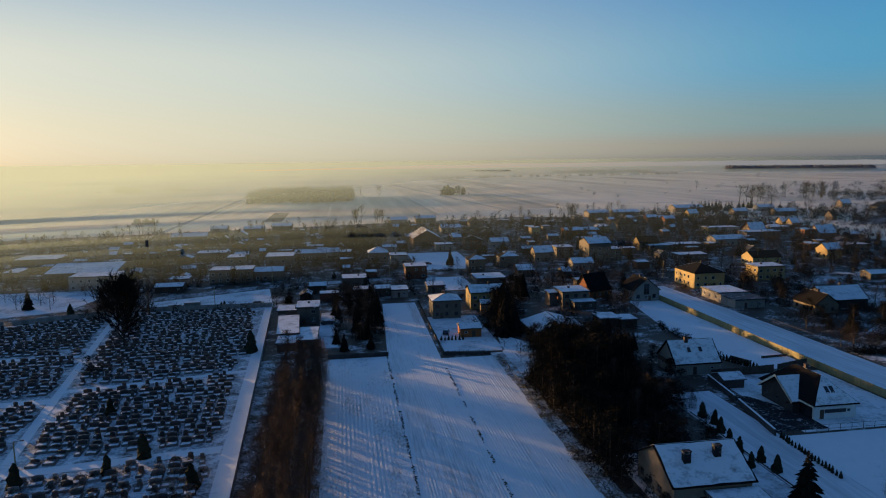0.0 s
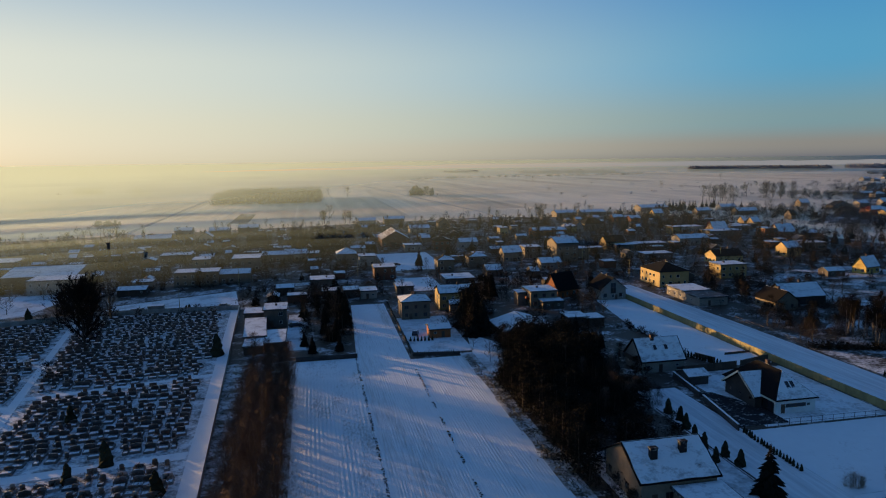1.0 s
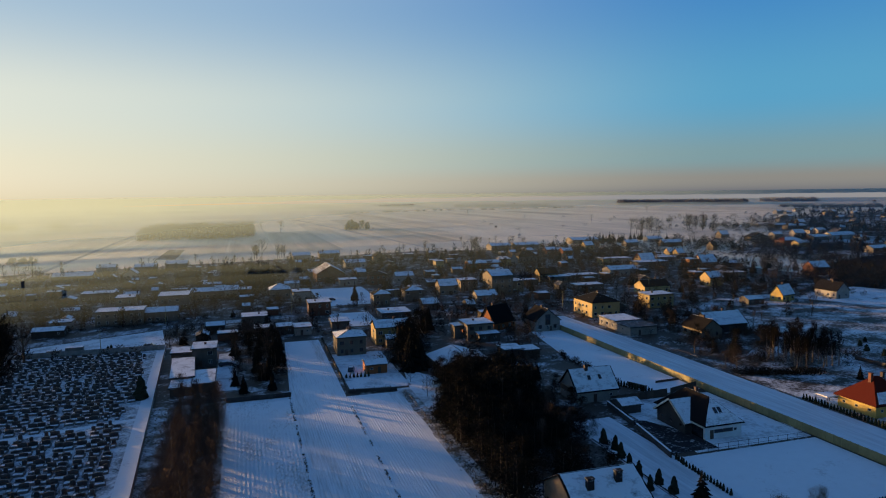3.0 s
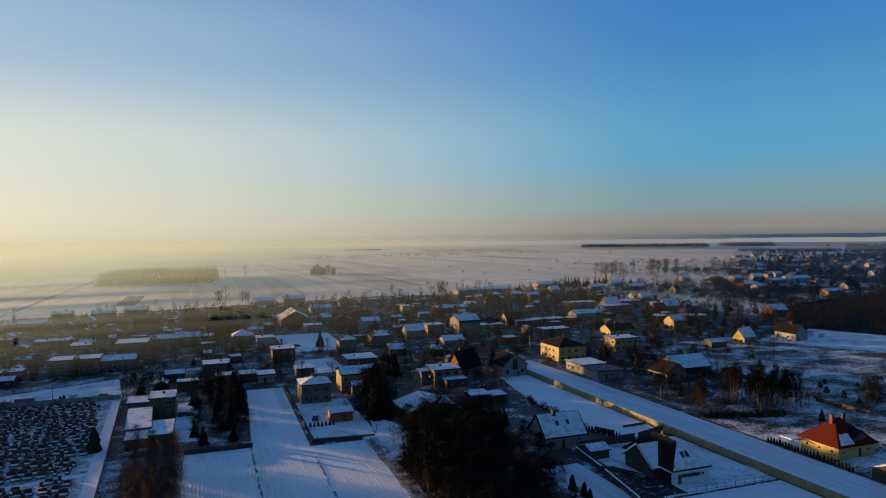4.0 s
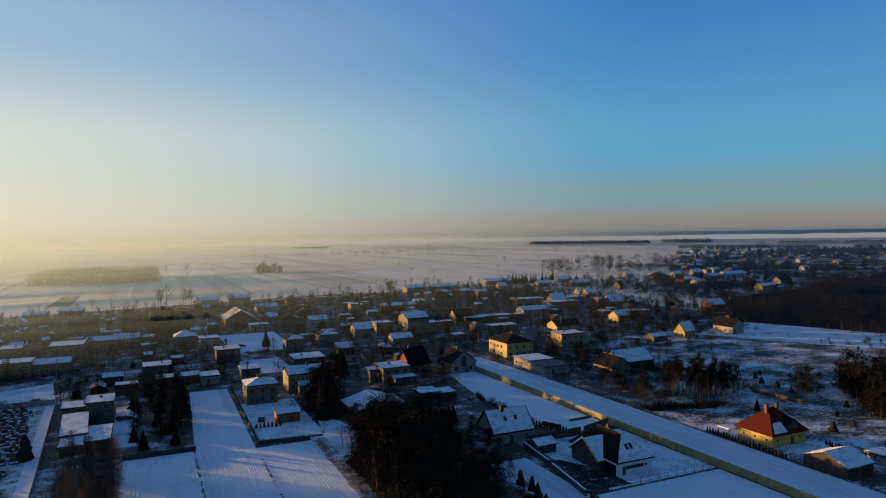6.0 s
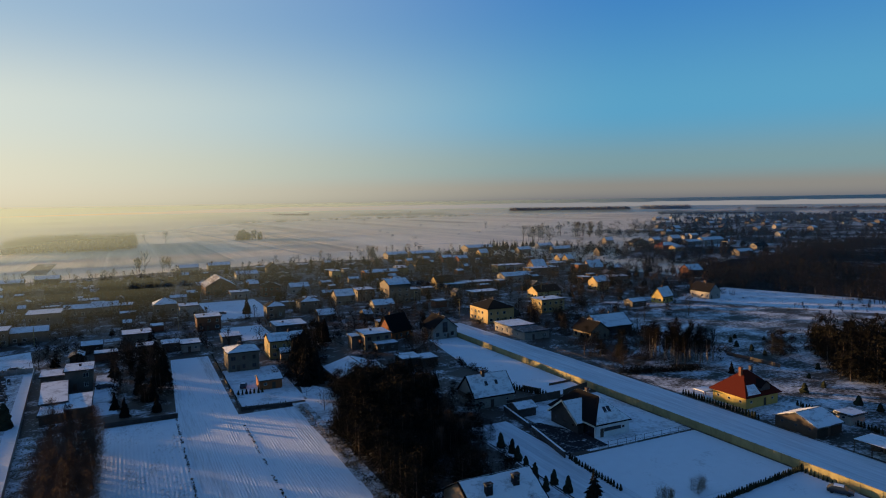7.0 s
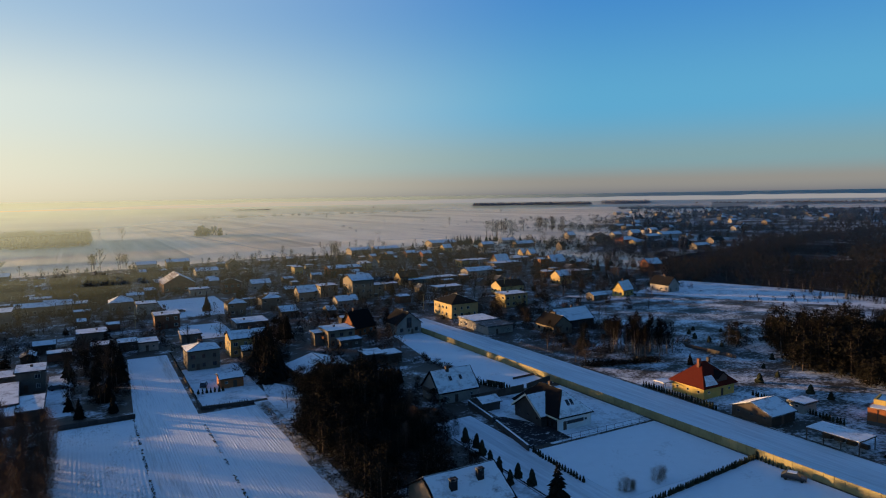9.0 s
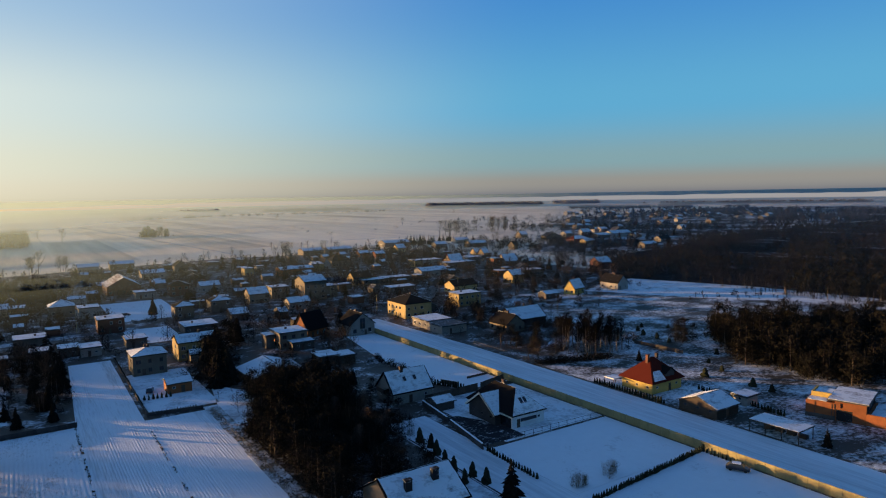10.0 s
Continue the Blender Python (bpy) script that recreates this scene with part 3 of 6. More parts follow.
# ---------------------------------------------------------------- trees
def spruce_meshes(seed, height, radius, levels=24, arms=12):
    rnd = random.Random(seed)
    t, c = Build().tube((0, 0, 0), (0, 0, height * 0.95), height * 0.017 + 0.05, 0.03, 6), Build()
    for i in range(levels):
        f = i / (levels - 1)
        z = height * (0.05 + 0.95 * f ** 1.1)
        r = radius * (1 - f) ** 0.85 + 0.12
        n = max(4, int(arms * (1 - 0.5 * f)))
        for k in range(n):
            a = 2 * math.pi * (k + rnd.random()) / n
            q = r * rnd.uniform(0.5, 1.15)
            d, s = Vector((math.cos(a), math.sin(a), 0)), Vector((-math.sin(a), math.cos(a), 0))
            root = Vector((0, 0, z + rnd.uniform(-0.2, 0.2)))
            mid, tip = root + d * q * 0.55 + Vector((0, 0, -0.10 * q)), root + d * q + Vector((0, 0, -0.32 * q))
            wd = 0.2 * q + 0.08
            c.add([root + Vector((0, 0, 0.25)), mid + s * wd, tip, mid - s * wd, mid + Vector((0, 0, 0.22 * q + 0.05)), mid - Vector((0, 0, 0.2 * q))],
                  [(0, 1, 4), (0, 4, 3), (4, 1, 2), (4, 2, 3), (0, 5, 1), (5, 2, 1), (0, 3, 5), (5, 3, 2)])
    return t.mesh("trunk", BARK), c.mesh("crown", NEEDLE)


def clumps(rnd, b, centre, size, n, leaf):
    """Many small blades scattered round a point."""
    for _ in range(n):
        p = Vector((rnd.gauss(0, 1), rnd.gauss(0, 1), rnd.gauss(0, 1)))
        p = Vector(centre) + Vector((p.x * size[0], p.y * size[1], p.z * size[2]))
        a = Vector((rnd.uniform(-1, 1), rnd.uniform(-1, 1), rnd.uniform(-1, 1))).normalized() * leaf
        e = Vector((rnd.uniform(-1, 1), rnd.uniform(-1, 1), rnd.uniform(-1, 1))).normalized() * leaf
        b.add([p - a * 0.7, p + e * 0.28, p + a * 1.0, p - e * 0.22], [(0, 1, 2, 3)])


def pine_meshes(seed, height, blades=26, leaf=0.40):
    rnd = random.Random(seed)
    t, c = Build(), Build()
    lean = Vector((rnd.uniform(-0.4, 0.4), rnd.uniform(-0.4, 0.4), height * 0.9))
    t.tube((0, 0, 0), lean, 0.16, 0.05, 6)
    for i in range(26):
        f = rnd.uniform(0.08, 1.0)
        a = rnd.uniform(0, 2 * math.pi)
        r = height * 0.26 * (1.15 - f) * rnd.uniform(0.6, 1.2) + 0.2
        p = lean * f + Vector((math.cos(a) * r, math.sin(a) * r, rnd.uniform(0, 0.5)))
        t.tube(lean * (f * 0.93), p, 0.045, 0.015, 3)
        clumps(rnd, c, p, (0.8, 0.8, 0.45), blades, leaf)
    return t.mesh("trunk", BARK), c.mesh("crown", NEEDLE)


def bare_meshes(seed, height, spread=0.7, limbs=11, bark=None, twig=None, fuzz=9, low=0.22, droop=0.0):
    """A leafless tree: a tapering trunk, limbs, branches and fine twigs."""
    rnd = random.Random(seed)
    c = Build()
    top = Vector((rnd.uniform(-0.04, 0.04) * height, rnd.uniform(-0.04, 0.04) * height, height * 0.86))
    t = Build().tube((0, 0, 0), top, height * 0.017 + 0.05, 0.02, 6)

    def twigs(p, q, n, reach):
        for _ in range(n):
            o = p.lerp(q, rnd.uniform(0.1, 1.0))
            e = ((q - p).normalized() + Vector((rnd.gauss(0, 0.6), rnd.gauss(0, 0.6), rnd.gauss(0.15 - droop, 0.5)))).normalized() * reach * rnd.uniform(0.6, 1.4)
            g = e.cross(Vector((rnd.gauss(0, 1), rnd.gauss(0, 1), rnd.gauss(0, 1)))).normalized() * height * 0.0038
            c.add([o - g, o + g, o + e], [(0, 1, 2)])

    for k in range(limbs):
        f = low + (1 - low) * (k + rnd.random() * 0.6) / limbs
        a = k * 2.4 + rnd.uniform(-0.5, 0.5)
        length = height * (0.20 + 0.26 * math.sin(math.pi * min(1, (f - low) / (1 - low) * 0.8 + 0.2))) * rnd.uniform(0.75, 1.15) * spread / 0.7
        d = Vector((math.cos(a) * spread, math.sin(a) * spread, 0.75 + 0.4 * f)).normalized()
        p = top * min(1, f)
        q = p + d * length
        c.tube(p, q, height * 0.007 + 0.01, 0.012, 3, False)
        twigs(p, q, fuzz, height * 0.09)
        for j in range(4):
            o = p.lerp(q, 0.3 + 0.22 * j)
            e = (d + Vector((rnd.gauss(0, 0.55), rnd.gauss(0, 0.55), rnd.gauss(0.1 - droop, 0.35)))).normalized() * length * rnd.uniform(0.35, 0.6)
            c.tube(o, o + e, height * 0.003 + 0.008, 0.008, 3, False)
            twigs(o, o + e, fuzz, height * 0.075)
    twigs(top * 0.8, top + Vector((0, 0, height * 0.08)), fuzz * 2, height * 0.1)
    return t.mesh("trunk", bark or BARK), c.mesh("crown", twig or TWIG)


def thuja_mesh(seed, height, radius):
    """A narrow cone of foliage with a ragged skin, in one piece."""
    rnd = random.Random(seed)
    b, n, levels = Build(), 8, 9
    for i in range(levels):
        f = i / levels
        r = radius * (0.8 + 0.5 * min(f, 0.25) * 4 * 0.25) * (1 - f) ** 0.6 + 0.02
        for k in range(n):
            a = 2 * math.pi * (k + 0.5 * (i % 2)) / n
            q = r * rnd.uniform(0.62, 1.25)
            b.v.append((math.cos(a) * q, math.sin(a) * q, height * f + (rnd.uniform(-0.06, 0.06) * height if i else 0)))
    b.v.append((0, 0, height))
    for i in range(levels - 1):
        b.f += [(i * n + k, i * n + (k + 1) % n, (i + 1) * n + (k + 1) % n, (i + 1) * n + k) for k in range(n)]
    b.f += [((levels - 1) * n + k, (levels - 1) * n + (k + 1) % n, levels * n) for k in range(n)]
    return b.mesh("thuja", THUJA)


def thicket(rnd, b, x, y, height, radius, n, width=0.05):
    """A shrub of many thin upright twigs."""
    for _ in range(n):
        a, q = rnd.uniform(0, 2 * math.pi), radius * rnd.uniform(0, 1) ** 0.6
        f = rnd.uniform(0, 0.75)
        p = Vector((x + math.cos(a) * q, y + math.sin(a) * q, height * f))
        e = Vector((math.cos(a) * 0.5 + rnd.gauss(0, 0.4), math.sin(a) * 0.5 + rnd.gauss(0, 0.4), rnd.uniform(0.3, 1.0))).normalized() * height * rnd.uniform(0.2, 0.45)
        g = e.cross(Vector((rnd.gauss(0, 1), rnd.gauss(0, 1), rnd.gauss(0, 1)))).normalized() * width * rnd.uniform(0.6, 1.6)
        b.add([p - g, p + g, p + e], [(0, 1, 2)])


def bush_mesh(seed, height, radius, material, n=260, leaf=0.3):
    rnd = random.Random(seed)
    b = Build()
    for k in range(5):
        b.tube((0, 0, 0), (rnd.gauss(0, radius * 0.5), rnd.gauss(0, radius * 0.5), height * 0.7), 0.04, 0.015, 3)
    thicket(rnd, b, 0, 0, height, radius, n, 0.06)
    clumps(rnd, b, (0, 0, height * 0.4), (radius * 0.45, radius * 0.45, height * 0.2), n // 4, leaf)
    return b.mesh("bush", material)


def tree_kind(name, meshes, label, category, group):
    ob = thing(name, pose(0, 0, -60), label, category, group)
    for me in meshes:
        part(me.name.split(".")[0], me, None, ob)
    return ob


def joined(name, meshes, label, category, group):
    """A tree for the distance: trunk and crown in one mesh."""
    b, mats = Build(), []
    for slot, me in enumerate(meshes):
        src = Build()
        src.v, src.f = [tuple(v.co) for v in me.vertices], [tuple(p.vertices) for p in me.polygons]
        b.take(src, Matrix(), slot)
        mats.append(me.materials[0])
    return tagged(part(name, b.mesh(name, *mats), None), label, category, group)


def put(proto, x, y, size=1.0, tall=1.0, turn=None, z=0.0):
    rnd = random.Random(int(x * 31 + y * 17))
    a = turn if turn is not None else rnd.uniform(0, 360)
    return copy_thing(proto, pose(x, y, z, 0, 0, a) @ Matrix.Diagonal((size, size, size * tall, 1)))


def discard(*protos):
    for p in protos:
        for o in (*p.children_recursive, p):
            bpy.data.objects.remove(o)


# ---------------------------------------------------------------- far distance
def far_forest(name, spots, label, seed, blades=24, wide=1.0, material=None, leaf=0.075):
    """A wood seen from far off: trunks and tufted crowns of many trees in one mesh."""
    rnd = random.Random(seed)
    b = Build()
    for x, y, h in spots:
        b.tube((x, y, 0), (x, y, h * 0.85), 0.14, 0.04, 3, False)
        w = wide * rnd.uniform(0.8, 1.25)
        for k in range(blades):
            f = rnd.uniform(0.08, 1.0)
            r = h * 0.26 * (1.12 - f) * w + 0.3
            p = Vector((x + rnd.gauss(0, r * 0.6), y + rnd.gauss(0, r * 0.6), h * f))
            s = h * leaf * w
            a = Vector((rnd.uniform(-0.6, 0.6), rnd.uniform(-0.6, 0.6), rnd.uniform(0.2, 1))).normalized() * s * 1.9
            e = Vector((rnd.uniform(-1, 1), rnd.uniform(-1, 1), rnd.uniform(-0.7, 0.7))).normalized() * s * 0.5
            b.add([p - a, p + e, p + a, p - e], [(0, 1, 2, 3)])
    return tagged(part(name, b, material or NEEDLE), label, "forest", kind="stuff")


def scatter(rnd, inside, n, x0, y0, x1, y1, h0, h1):
    out = []
    while len(out) < n:
        x, y = rnd.uniform(x0, x1), rnd.uniform(y0, y1)
        if inside(x, y):
            out.append((x, y, rnd.uniform(h0, h1)))
    return out


# far woods: pale and bluish colours stand in for haze over distance
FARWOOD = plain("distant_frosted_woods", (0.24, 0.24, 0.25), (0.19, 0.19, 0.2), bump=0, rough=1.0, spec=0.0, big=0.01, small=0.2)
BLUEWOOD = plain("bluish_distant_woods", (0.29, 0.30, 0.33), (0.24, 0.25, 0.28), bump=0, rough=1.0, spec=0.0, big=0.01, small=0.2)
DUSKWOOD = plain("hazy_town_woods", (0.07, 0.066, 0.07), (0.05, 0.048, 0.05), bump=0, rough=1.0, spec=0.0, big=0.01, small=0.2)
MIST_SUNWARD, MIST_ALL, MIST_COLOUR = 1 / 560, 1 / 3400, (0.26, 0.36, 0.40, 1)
# horizon strip that glows: haze is painted into its emission, warmer towards the sun
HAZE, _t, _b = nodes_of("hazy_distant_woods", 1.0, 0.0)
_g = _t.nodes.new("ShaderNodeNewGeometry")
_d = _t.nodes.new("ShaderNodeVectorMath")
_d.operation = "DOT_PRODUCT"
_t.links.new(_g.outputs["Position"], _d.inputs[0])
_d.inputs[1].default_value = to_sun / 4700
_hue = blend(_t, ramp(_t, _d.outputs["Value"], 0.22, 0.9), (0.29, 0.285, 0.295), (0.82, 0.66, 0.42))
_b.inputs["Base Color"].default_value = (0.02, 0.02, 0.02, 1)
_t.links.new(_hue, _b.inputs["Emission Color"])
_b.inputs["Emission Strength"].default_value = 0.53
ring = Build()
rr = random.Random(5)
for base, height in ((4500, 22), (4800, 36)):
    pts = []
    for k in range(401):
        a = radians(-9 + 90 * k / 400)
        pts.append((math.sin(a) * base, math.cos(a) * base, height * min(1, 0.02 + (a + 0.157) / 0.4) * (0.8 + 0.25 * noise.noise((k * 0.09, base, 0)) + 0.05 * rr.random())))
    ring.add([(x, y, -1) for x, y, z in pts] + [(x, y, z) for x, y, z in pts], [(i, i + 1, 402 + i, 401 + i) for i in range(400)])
tagged(part("backdrop", ring, HAZE), "glowing horizon strip in the colours of hazy woods", "distant woods", kind="structure")

# translucent sheets added to imitate haze over distance, thickest towards the low sun
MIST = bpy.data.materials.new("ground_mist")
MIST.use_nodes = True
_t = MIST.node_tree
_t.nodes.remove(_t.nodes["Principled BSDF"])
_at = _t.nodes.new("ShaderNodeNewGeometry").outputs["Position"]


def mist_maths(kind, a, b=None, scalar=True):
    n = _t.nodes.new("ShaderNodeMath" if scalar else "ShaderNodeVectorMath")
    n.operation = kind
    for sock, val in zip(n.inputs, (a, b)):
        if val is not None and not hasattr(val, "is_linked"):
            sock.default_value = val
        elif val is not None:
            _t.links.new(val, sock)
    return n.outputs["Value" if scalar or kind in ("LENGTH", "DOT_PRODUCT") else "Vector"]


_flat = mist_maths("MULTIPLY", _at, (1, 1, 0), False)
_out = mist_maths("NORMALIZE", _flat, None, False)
_low = mist_maths("SUBTRACT", 1.0, mist_maths("MULTIPLY", mist_maths("DOT_PRODUCT", _at, (0, 0, 1), False), 1 / EYE[2]))  # finds where the eye's sight line through this point meets the ground
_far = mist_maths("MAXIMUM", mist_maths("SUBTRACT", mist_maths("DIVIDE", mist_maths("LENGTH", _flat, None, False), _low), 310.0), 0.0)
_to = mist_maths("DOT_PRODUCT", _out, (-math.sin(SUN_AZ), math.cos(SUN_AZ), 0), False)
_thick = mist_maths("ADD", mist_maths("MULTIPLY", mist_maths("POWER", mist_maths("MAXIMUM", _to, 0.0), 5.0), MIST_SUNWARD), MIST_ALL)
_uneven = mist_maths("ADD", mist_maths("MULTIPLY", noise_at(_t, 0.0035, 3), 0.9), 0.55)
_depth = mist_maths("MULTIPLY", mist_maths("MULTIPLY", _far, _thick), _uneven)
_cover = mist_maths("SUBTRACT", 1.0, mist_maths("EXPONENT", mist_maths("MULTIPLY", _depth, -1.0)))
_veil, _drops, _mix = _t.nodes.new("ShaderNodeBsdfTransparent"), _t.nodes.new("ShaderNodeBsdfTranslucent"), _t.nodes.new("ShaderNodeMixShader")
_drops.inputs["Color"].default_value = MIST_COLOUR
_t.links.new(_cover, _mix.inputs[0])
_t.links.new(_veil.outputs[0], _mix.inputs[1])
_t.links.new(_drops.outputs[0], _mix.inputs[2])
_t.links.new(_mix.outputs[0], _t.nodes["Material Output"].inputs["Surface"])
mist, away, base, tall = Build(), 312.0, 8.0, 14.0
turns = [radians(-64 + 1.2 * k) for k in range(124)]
while away < 4900:  # arcs centred on the eye, spaced so each sight line crosses one
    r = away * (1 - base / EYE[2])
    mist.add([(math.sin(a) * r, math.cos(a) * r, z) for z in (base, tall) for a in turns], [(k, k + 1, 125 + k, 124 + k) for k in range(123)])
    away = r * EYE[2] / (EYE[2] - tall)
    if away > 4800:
        base, tall = 0.0, 53.9  # the last sheet rises to the skyline
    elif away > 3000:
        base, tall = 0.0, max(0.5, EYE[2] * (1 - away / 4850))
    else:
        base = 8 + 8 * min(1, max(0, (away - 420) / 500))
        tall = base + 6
haze_arcs = part("ground_mist", mist, MIST)
haze_arcs.data.polygons.foreach_set("use_smooth", [True] * len(haze_arcs.data.polygons))
tagged(haze_arcs, "translucent haze sheets ringed round the eye, veiling the distance", "mist", kind="stuff")

rnd = random.Random(11)
far_forest("field_wood", scatter(rnd, lambda x, y: True, 420, -128, 905, 14, 1075, 11, 16), "dense bare brown copse standing in snowy fields", 3, 46, 1.6, TWIG, 0.055)
far_forest("field_clump", scatter(rnd, lambda x, y: (x - 178) ** 2 + (y - 1042) ** 2 < 22 ** 2, 22, 150, 1015, 205, 1070, 9, 15), "small clump of trees in a snowy field", 4, 40, 1.5, TWIG)


# ---------------------------------------------------------------- village buildings
house(28.8, 219.0, 9.8, 10, 6.2, "hip", 1.5, "tan", "tile", "house", label="tan two-storey cube house with low snowy hipped roof", chimneys=2, snow=("front", "left", "back", "right"))
house(-21.2, 196.4, 6.1, 23.5, 3, "flat", 0, "dark", "felt", "outbuilding", turn=3.4, chimneys=0, label="long low outbuilding with flat snowy roof")
house(-20.7, 188.4, 5.2, 7.6, 2.3, "flat", 0, "wood", "felt", "shed", chimneys=0)
house(-14.9, 190.0, 5.4, 14.5, 2.5, "flat", 0, "wood", "felt", "shed", chimneys=0)
house(-17.0, 220.0, 7.2, 9.5, 5.7, "flat", 0, "grey", "felt", "house", chimneys=1, label="grey two-storey farmhouse with flat snowy roof")
house(-24.0, 227.0, 6.8, 8.0, 3.3, "flat", 0, "grey", "felt", "annex", chimneys=0, label="low grey side wing with snowy roof")
house(-1.8, 279.0, 10.2, 9, 4.6, "flat", 0, "grey", "felt", "house", chimneys=1)
house(27.0, 297.5, 9.8, 9, 5.8, "flat", 0, "brick", "felt", "house", chimneys=1)
house(33.0, 263.4, 6.8, 8, 3, "flat", 0, "grey", "felt", "garage", chimneys=0)
house(11.3, 261.2, 6.3, 7, 3, "flat", 0, "grey", "felt", "shed", chimneys=0)
house(17.8, 257.5, 6.3, 8, 3, "flat", 0, "white", "felt", "shed", chimneys=0)
house(-15.4, 273.9, 6.9, 6, 3, "gx", 1, "wood", "felt", "shed", chimneys=0)
house(-41.9, 306.8, 13.3, 9, 4.5, "gx", 1.5, "grey", "felt", "house", chimneys=1)
house(-40.3, 340.4, 13.7, 14, 6.5, "flat", 0, "grey", "felt", "hall", chimneys=0)
house(-61.1, 304.8, 18.9, 10, 6, "flat", 0, "tan", "felt", "house", chimneys=1)
house(-41.2, 434.4, 14.0, 10, 5, "gx", 3, "dark", "tile", "house", chimneys=1)
house(-23.5, 405.7, 10.1, 8, 3, "flat", 0, "white", "felt", "house", chimneys=1)
house(12.4, 357.0, 10.6, 10, 4.5, "hip", 2.8, "grey", "tile", "house", chimneys=1, snow=("front", "left", "right"))
house(23.4, 341.0, 8.6, 9, 5, "flat", 0, "white", "felt", "house", chimneys=1)
house(43.2, 415.4, 17.5, 24, 5, "gy", 5, "brick", "metal", "hall", chimneys=0)
house(54.4, 391.5, 10.4, 8, 3.5, "flat", 0, "white", "felt", "house", chimneys=1)
house(72.1, 389.7, 10.1, 9, 6, "hip", 2, "brick", "tile", "house", chimneys=1)
house(89.0, 393.3, 11.4, 9, 4, "gx", 2, "white", "felt", "house", chimneys=1)
house(59.8, 314.3, 8.2, 9, 5.5, "hip", 1.6, "tan", "tile", "house", chimneys=1)
house(77.2, 320.8, 9.4, 9, 5.5, "hip", 1.5, "grey", "tile", "house", chimneys=1)
house(55.8, 275.3, 13.0, 12, 3, "flat", 0, "grey", "felt", "workshop", chimneys=1)
house(79.0, 293.6, 8.1, 8, 3, "gx", 2, "grey", "felt", "shed", chimneys=0)
house(99.6, 334.6, 10.0, 9, 5, "gx", 3, "tan", "tile", "house", chimneys=1)
house(114.4, 343.6, 9.7, 9, 6, "flat", 0, "tan", "felt", "house", chimneys=1)
house(110.0, 304.2, 10.4, 9, 3.5, "gx", 2, "white", "felt", "house", chimneys=1)
house(126.0, 326.0, 12.2, 14, 10, "gx", 2.5, "tan", "tile", "house", chimneys=1)
house(140.2, 330.0, 6.0, 8, 6, "flat", 0, "tan", "felt", "annex", chimneys=0)
house(172.3, 364.4, 12.1, 9, 4.5, "gx", 3.4, "yellow", "tile", "house", chimneys=1)
# orange walls put the low sun on the gable into the colour
house(92.6, 238.0, 10.5, 8.0, 3.6, "gx", 5.8, "orange", "tile", "house", turn=22, chimneys=1, snow=("back",), label="house with steep dark roof, walls coloured orange like its sunlit gable")
house(80.3, 196.4, 6.5, 7, 2.8, "flat", 0, "wood", "felt", "shed", chimneys=0)
house(86.8, 194.5, 5.0, 6, 2.6, "flat", 0, "wood", "felt", "shed", chimneys=0)
house(-118.5, 299.9, 20.1, 12, 6, "flat", 0, "white", "felt", "hall", chimneys=0)
house(-136.0, 319.0, 31, 30, 5, "gx", 2.6, "grey", "felt", "hall", chimneys=0)
house(-172.1, 370.0, 21.9, 16, 5, "flat", 0, "grey", "felt", "hall", chimneys=0)
house(-160.0, 332.5, 6.8, 10, 4, "flat", 0, "grey", "felt", "shed", chimneys=0)
house(-110.8, 368.4, 10.6, 9, 4, "gx", 2, "grey", "tile", "boiler_house", chimneys=1)
house(-118.8, 474.6, 23.9, 12, 4, "gx", 2, "grey", "felt", "house", chimneys=1)
house(-82.7, 381.6, 16.1, 10, 4, "flat", 0, "grey", "felt", "house", chimneys=1)
house(-78.0, 302.8, 8.1, 7, 3, "flat", 0, "white", "felt", "shed", chimneys=0)
house(-80.1, 287.5, 11.3, 7, 2.6, "gx", 1, "wood", "felt", "shed", chimneys=0)
house(-60.0, 345.6, 8.4, 10, 6, "flat", 0, "tan", "felt", "house", chimneys=1)
house(-75.3, 465.3, 8.6, 8, 5, "gy", 3, "white", "tile", "house", chimneys=1)
house(-102.4, 526.4, 12.6, 10, 4, "gx", 2, "white", "felt", "house", chimneys=1)
house(-76.1, 518.9, 14.7, 10, 4, "gx", 2, "grey", "felt", "house", chimneys=1)
house(-56.6, 534.5, 15.3, 10, 4, "gx", 2, "dark", "felt", "barn", chimneys=0)
house(-10.8, 369.8, 7.2, 8, 4, "gx", 2, "white", "felt", "house", chimneys=1)
house(-3.0, 368.0, 6.2, 9, 4, "flat", 0, "brick", "felt", "house", chimneys=1)
house(-27.7, 368.4, 16.9, 10, 4, "gx", 1.5, "grey", "felt", "house", chimneys=1)
house(39.5, 564.5, 14.6, 10, 4, "gx", 2, "white", "felt", "barn", chimneys=0)
house(62.5, 573.4, 17.5, 10, 4, "gx", 2, "grey", "felt", "barn", chimneys=0)
house(72.0, 486.5, 15.1, 12, 4, "gx", 2, "white", "felt", "barn", chimneys=0)
house(98.9, 514.1, 9.2, 9, 5, "gy", 3.5, "tan", "tile", "house", chimneys=1)
house(134.0, 459.1, 6.3, 8, 5, "flat", 0, "yellow", "felt", "house", chimneys=1)
house(154.2, 443.7, 25.1, 10, 4, "gx", 1.5, "orange", "felt", "barn", chimneys=0)
house(182.3, 453.3, 8.6, 8, 5, "flat", 0, "yellow", "felt", "house", chimneys=1)
house(201.5, 298.5, 15.4, 10, 4.0, "gx", 2.8, "yellow", "tile", "house", chimneys=1, snow=("back",))
house(334.2, 461.0, 4.8, 8, 4, "gx", 3.5, "yellow", "tile", "house", chimneys=1)
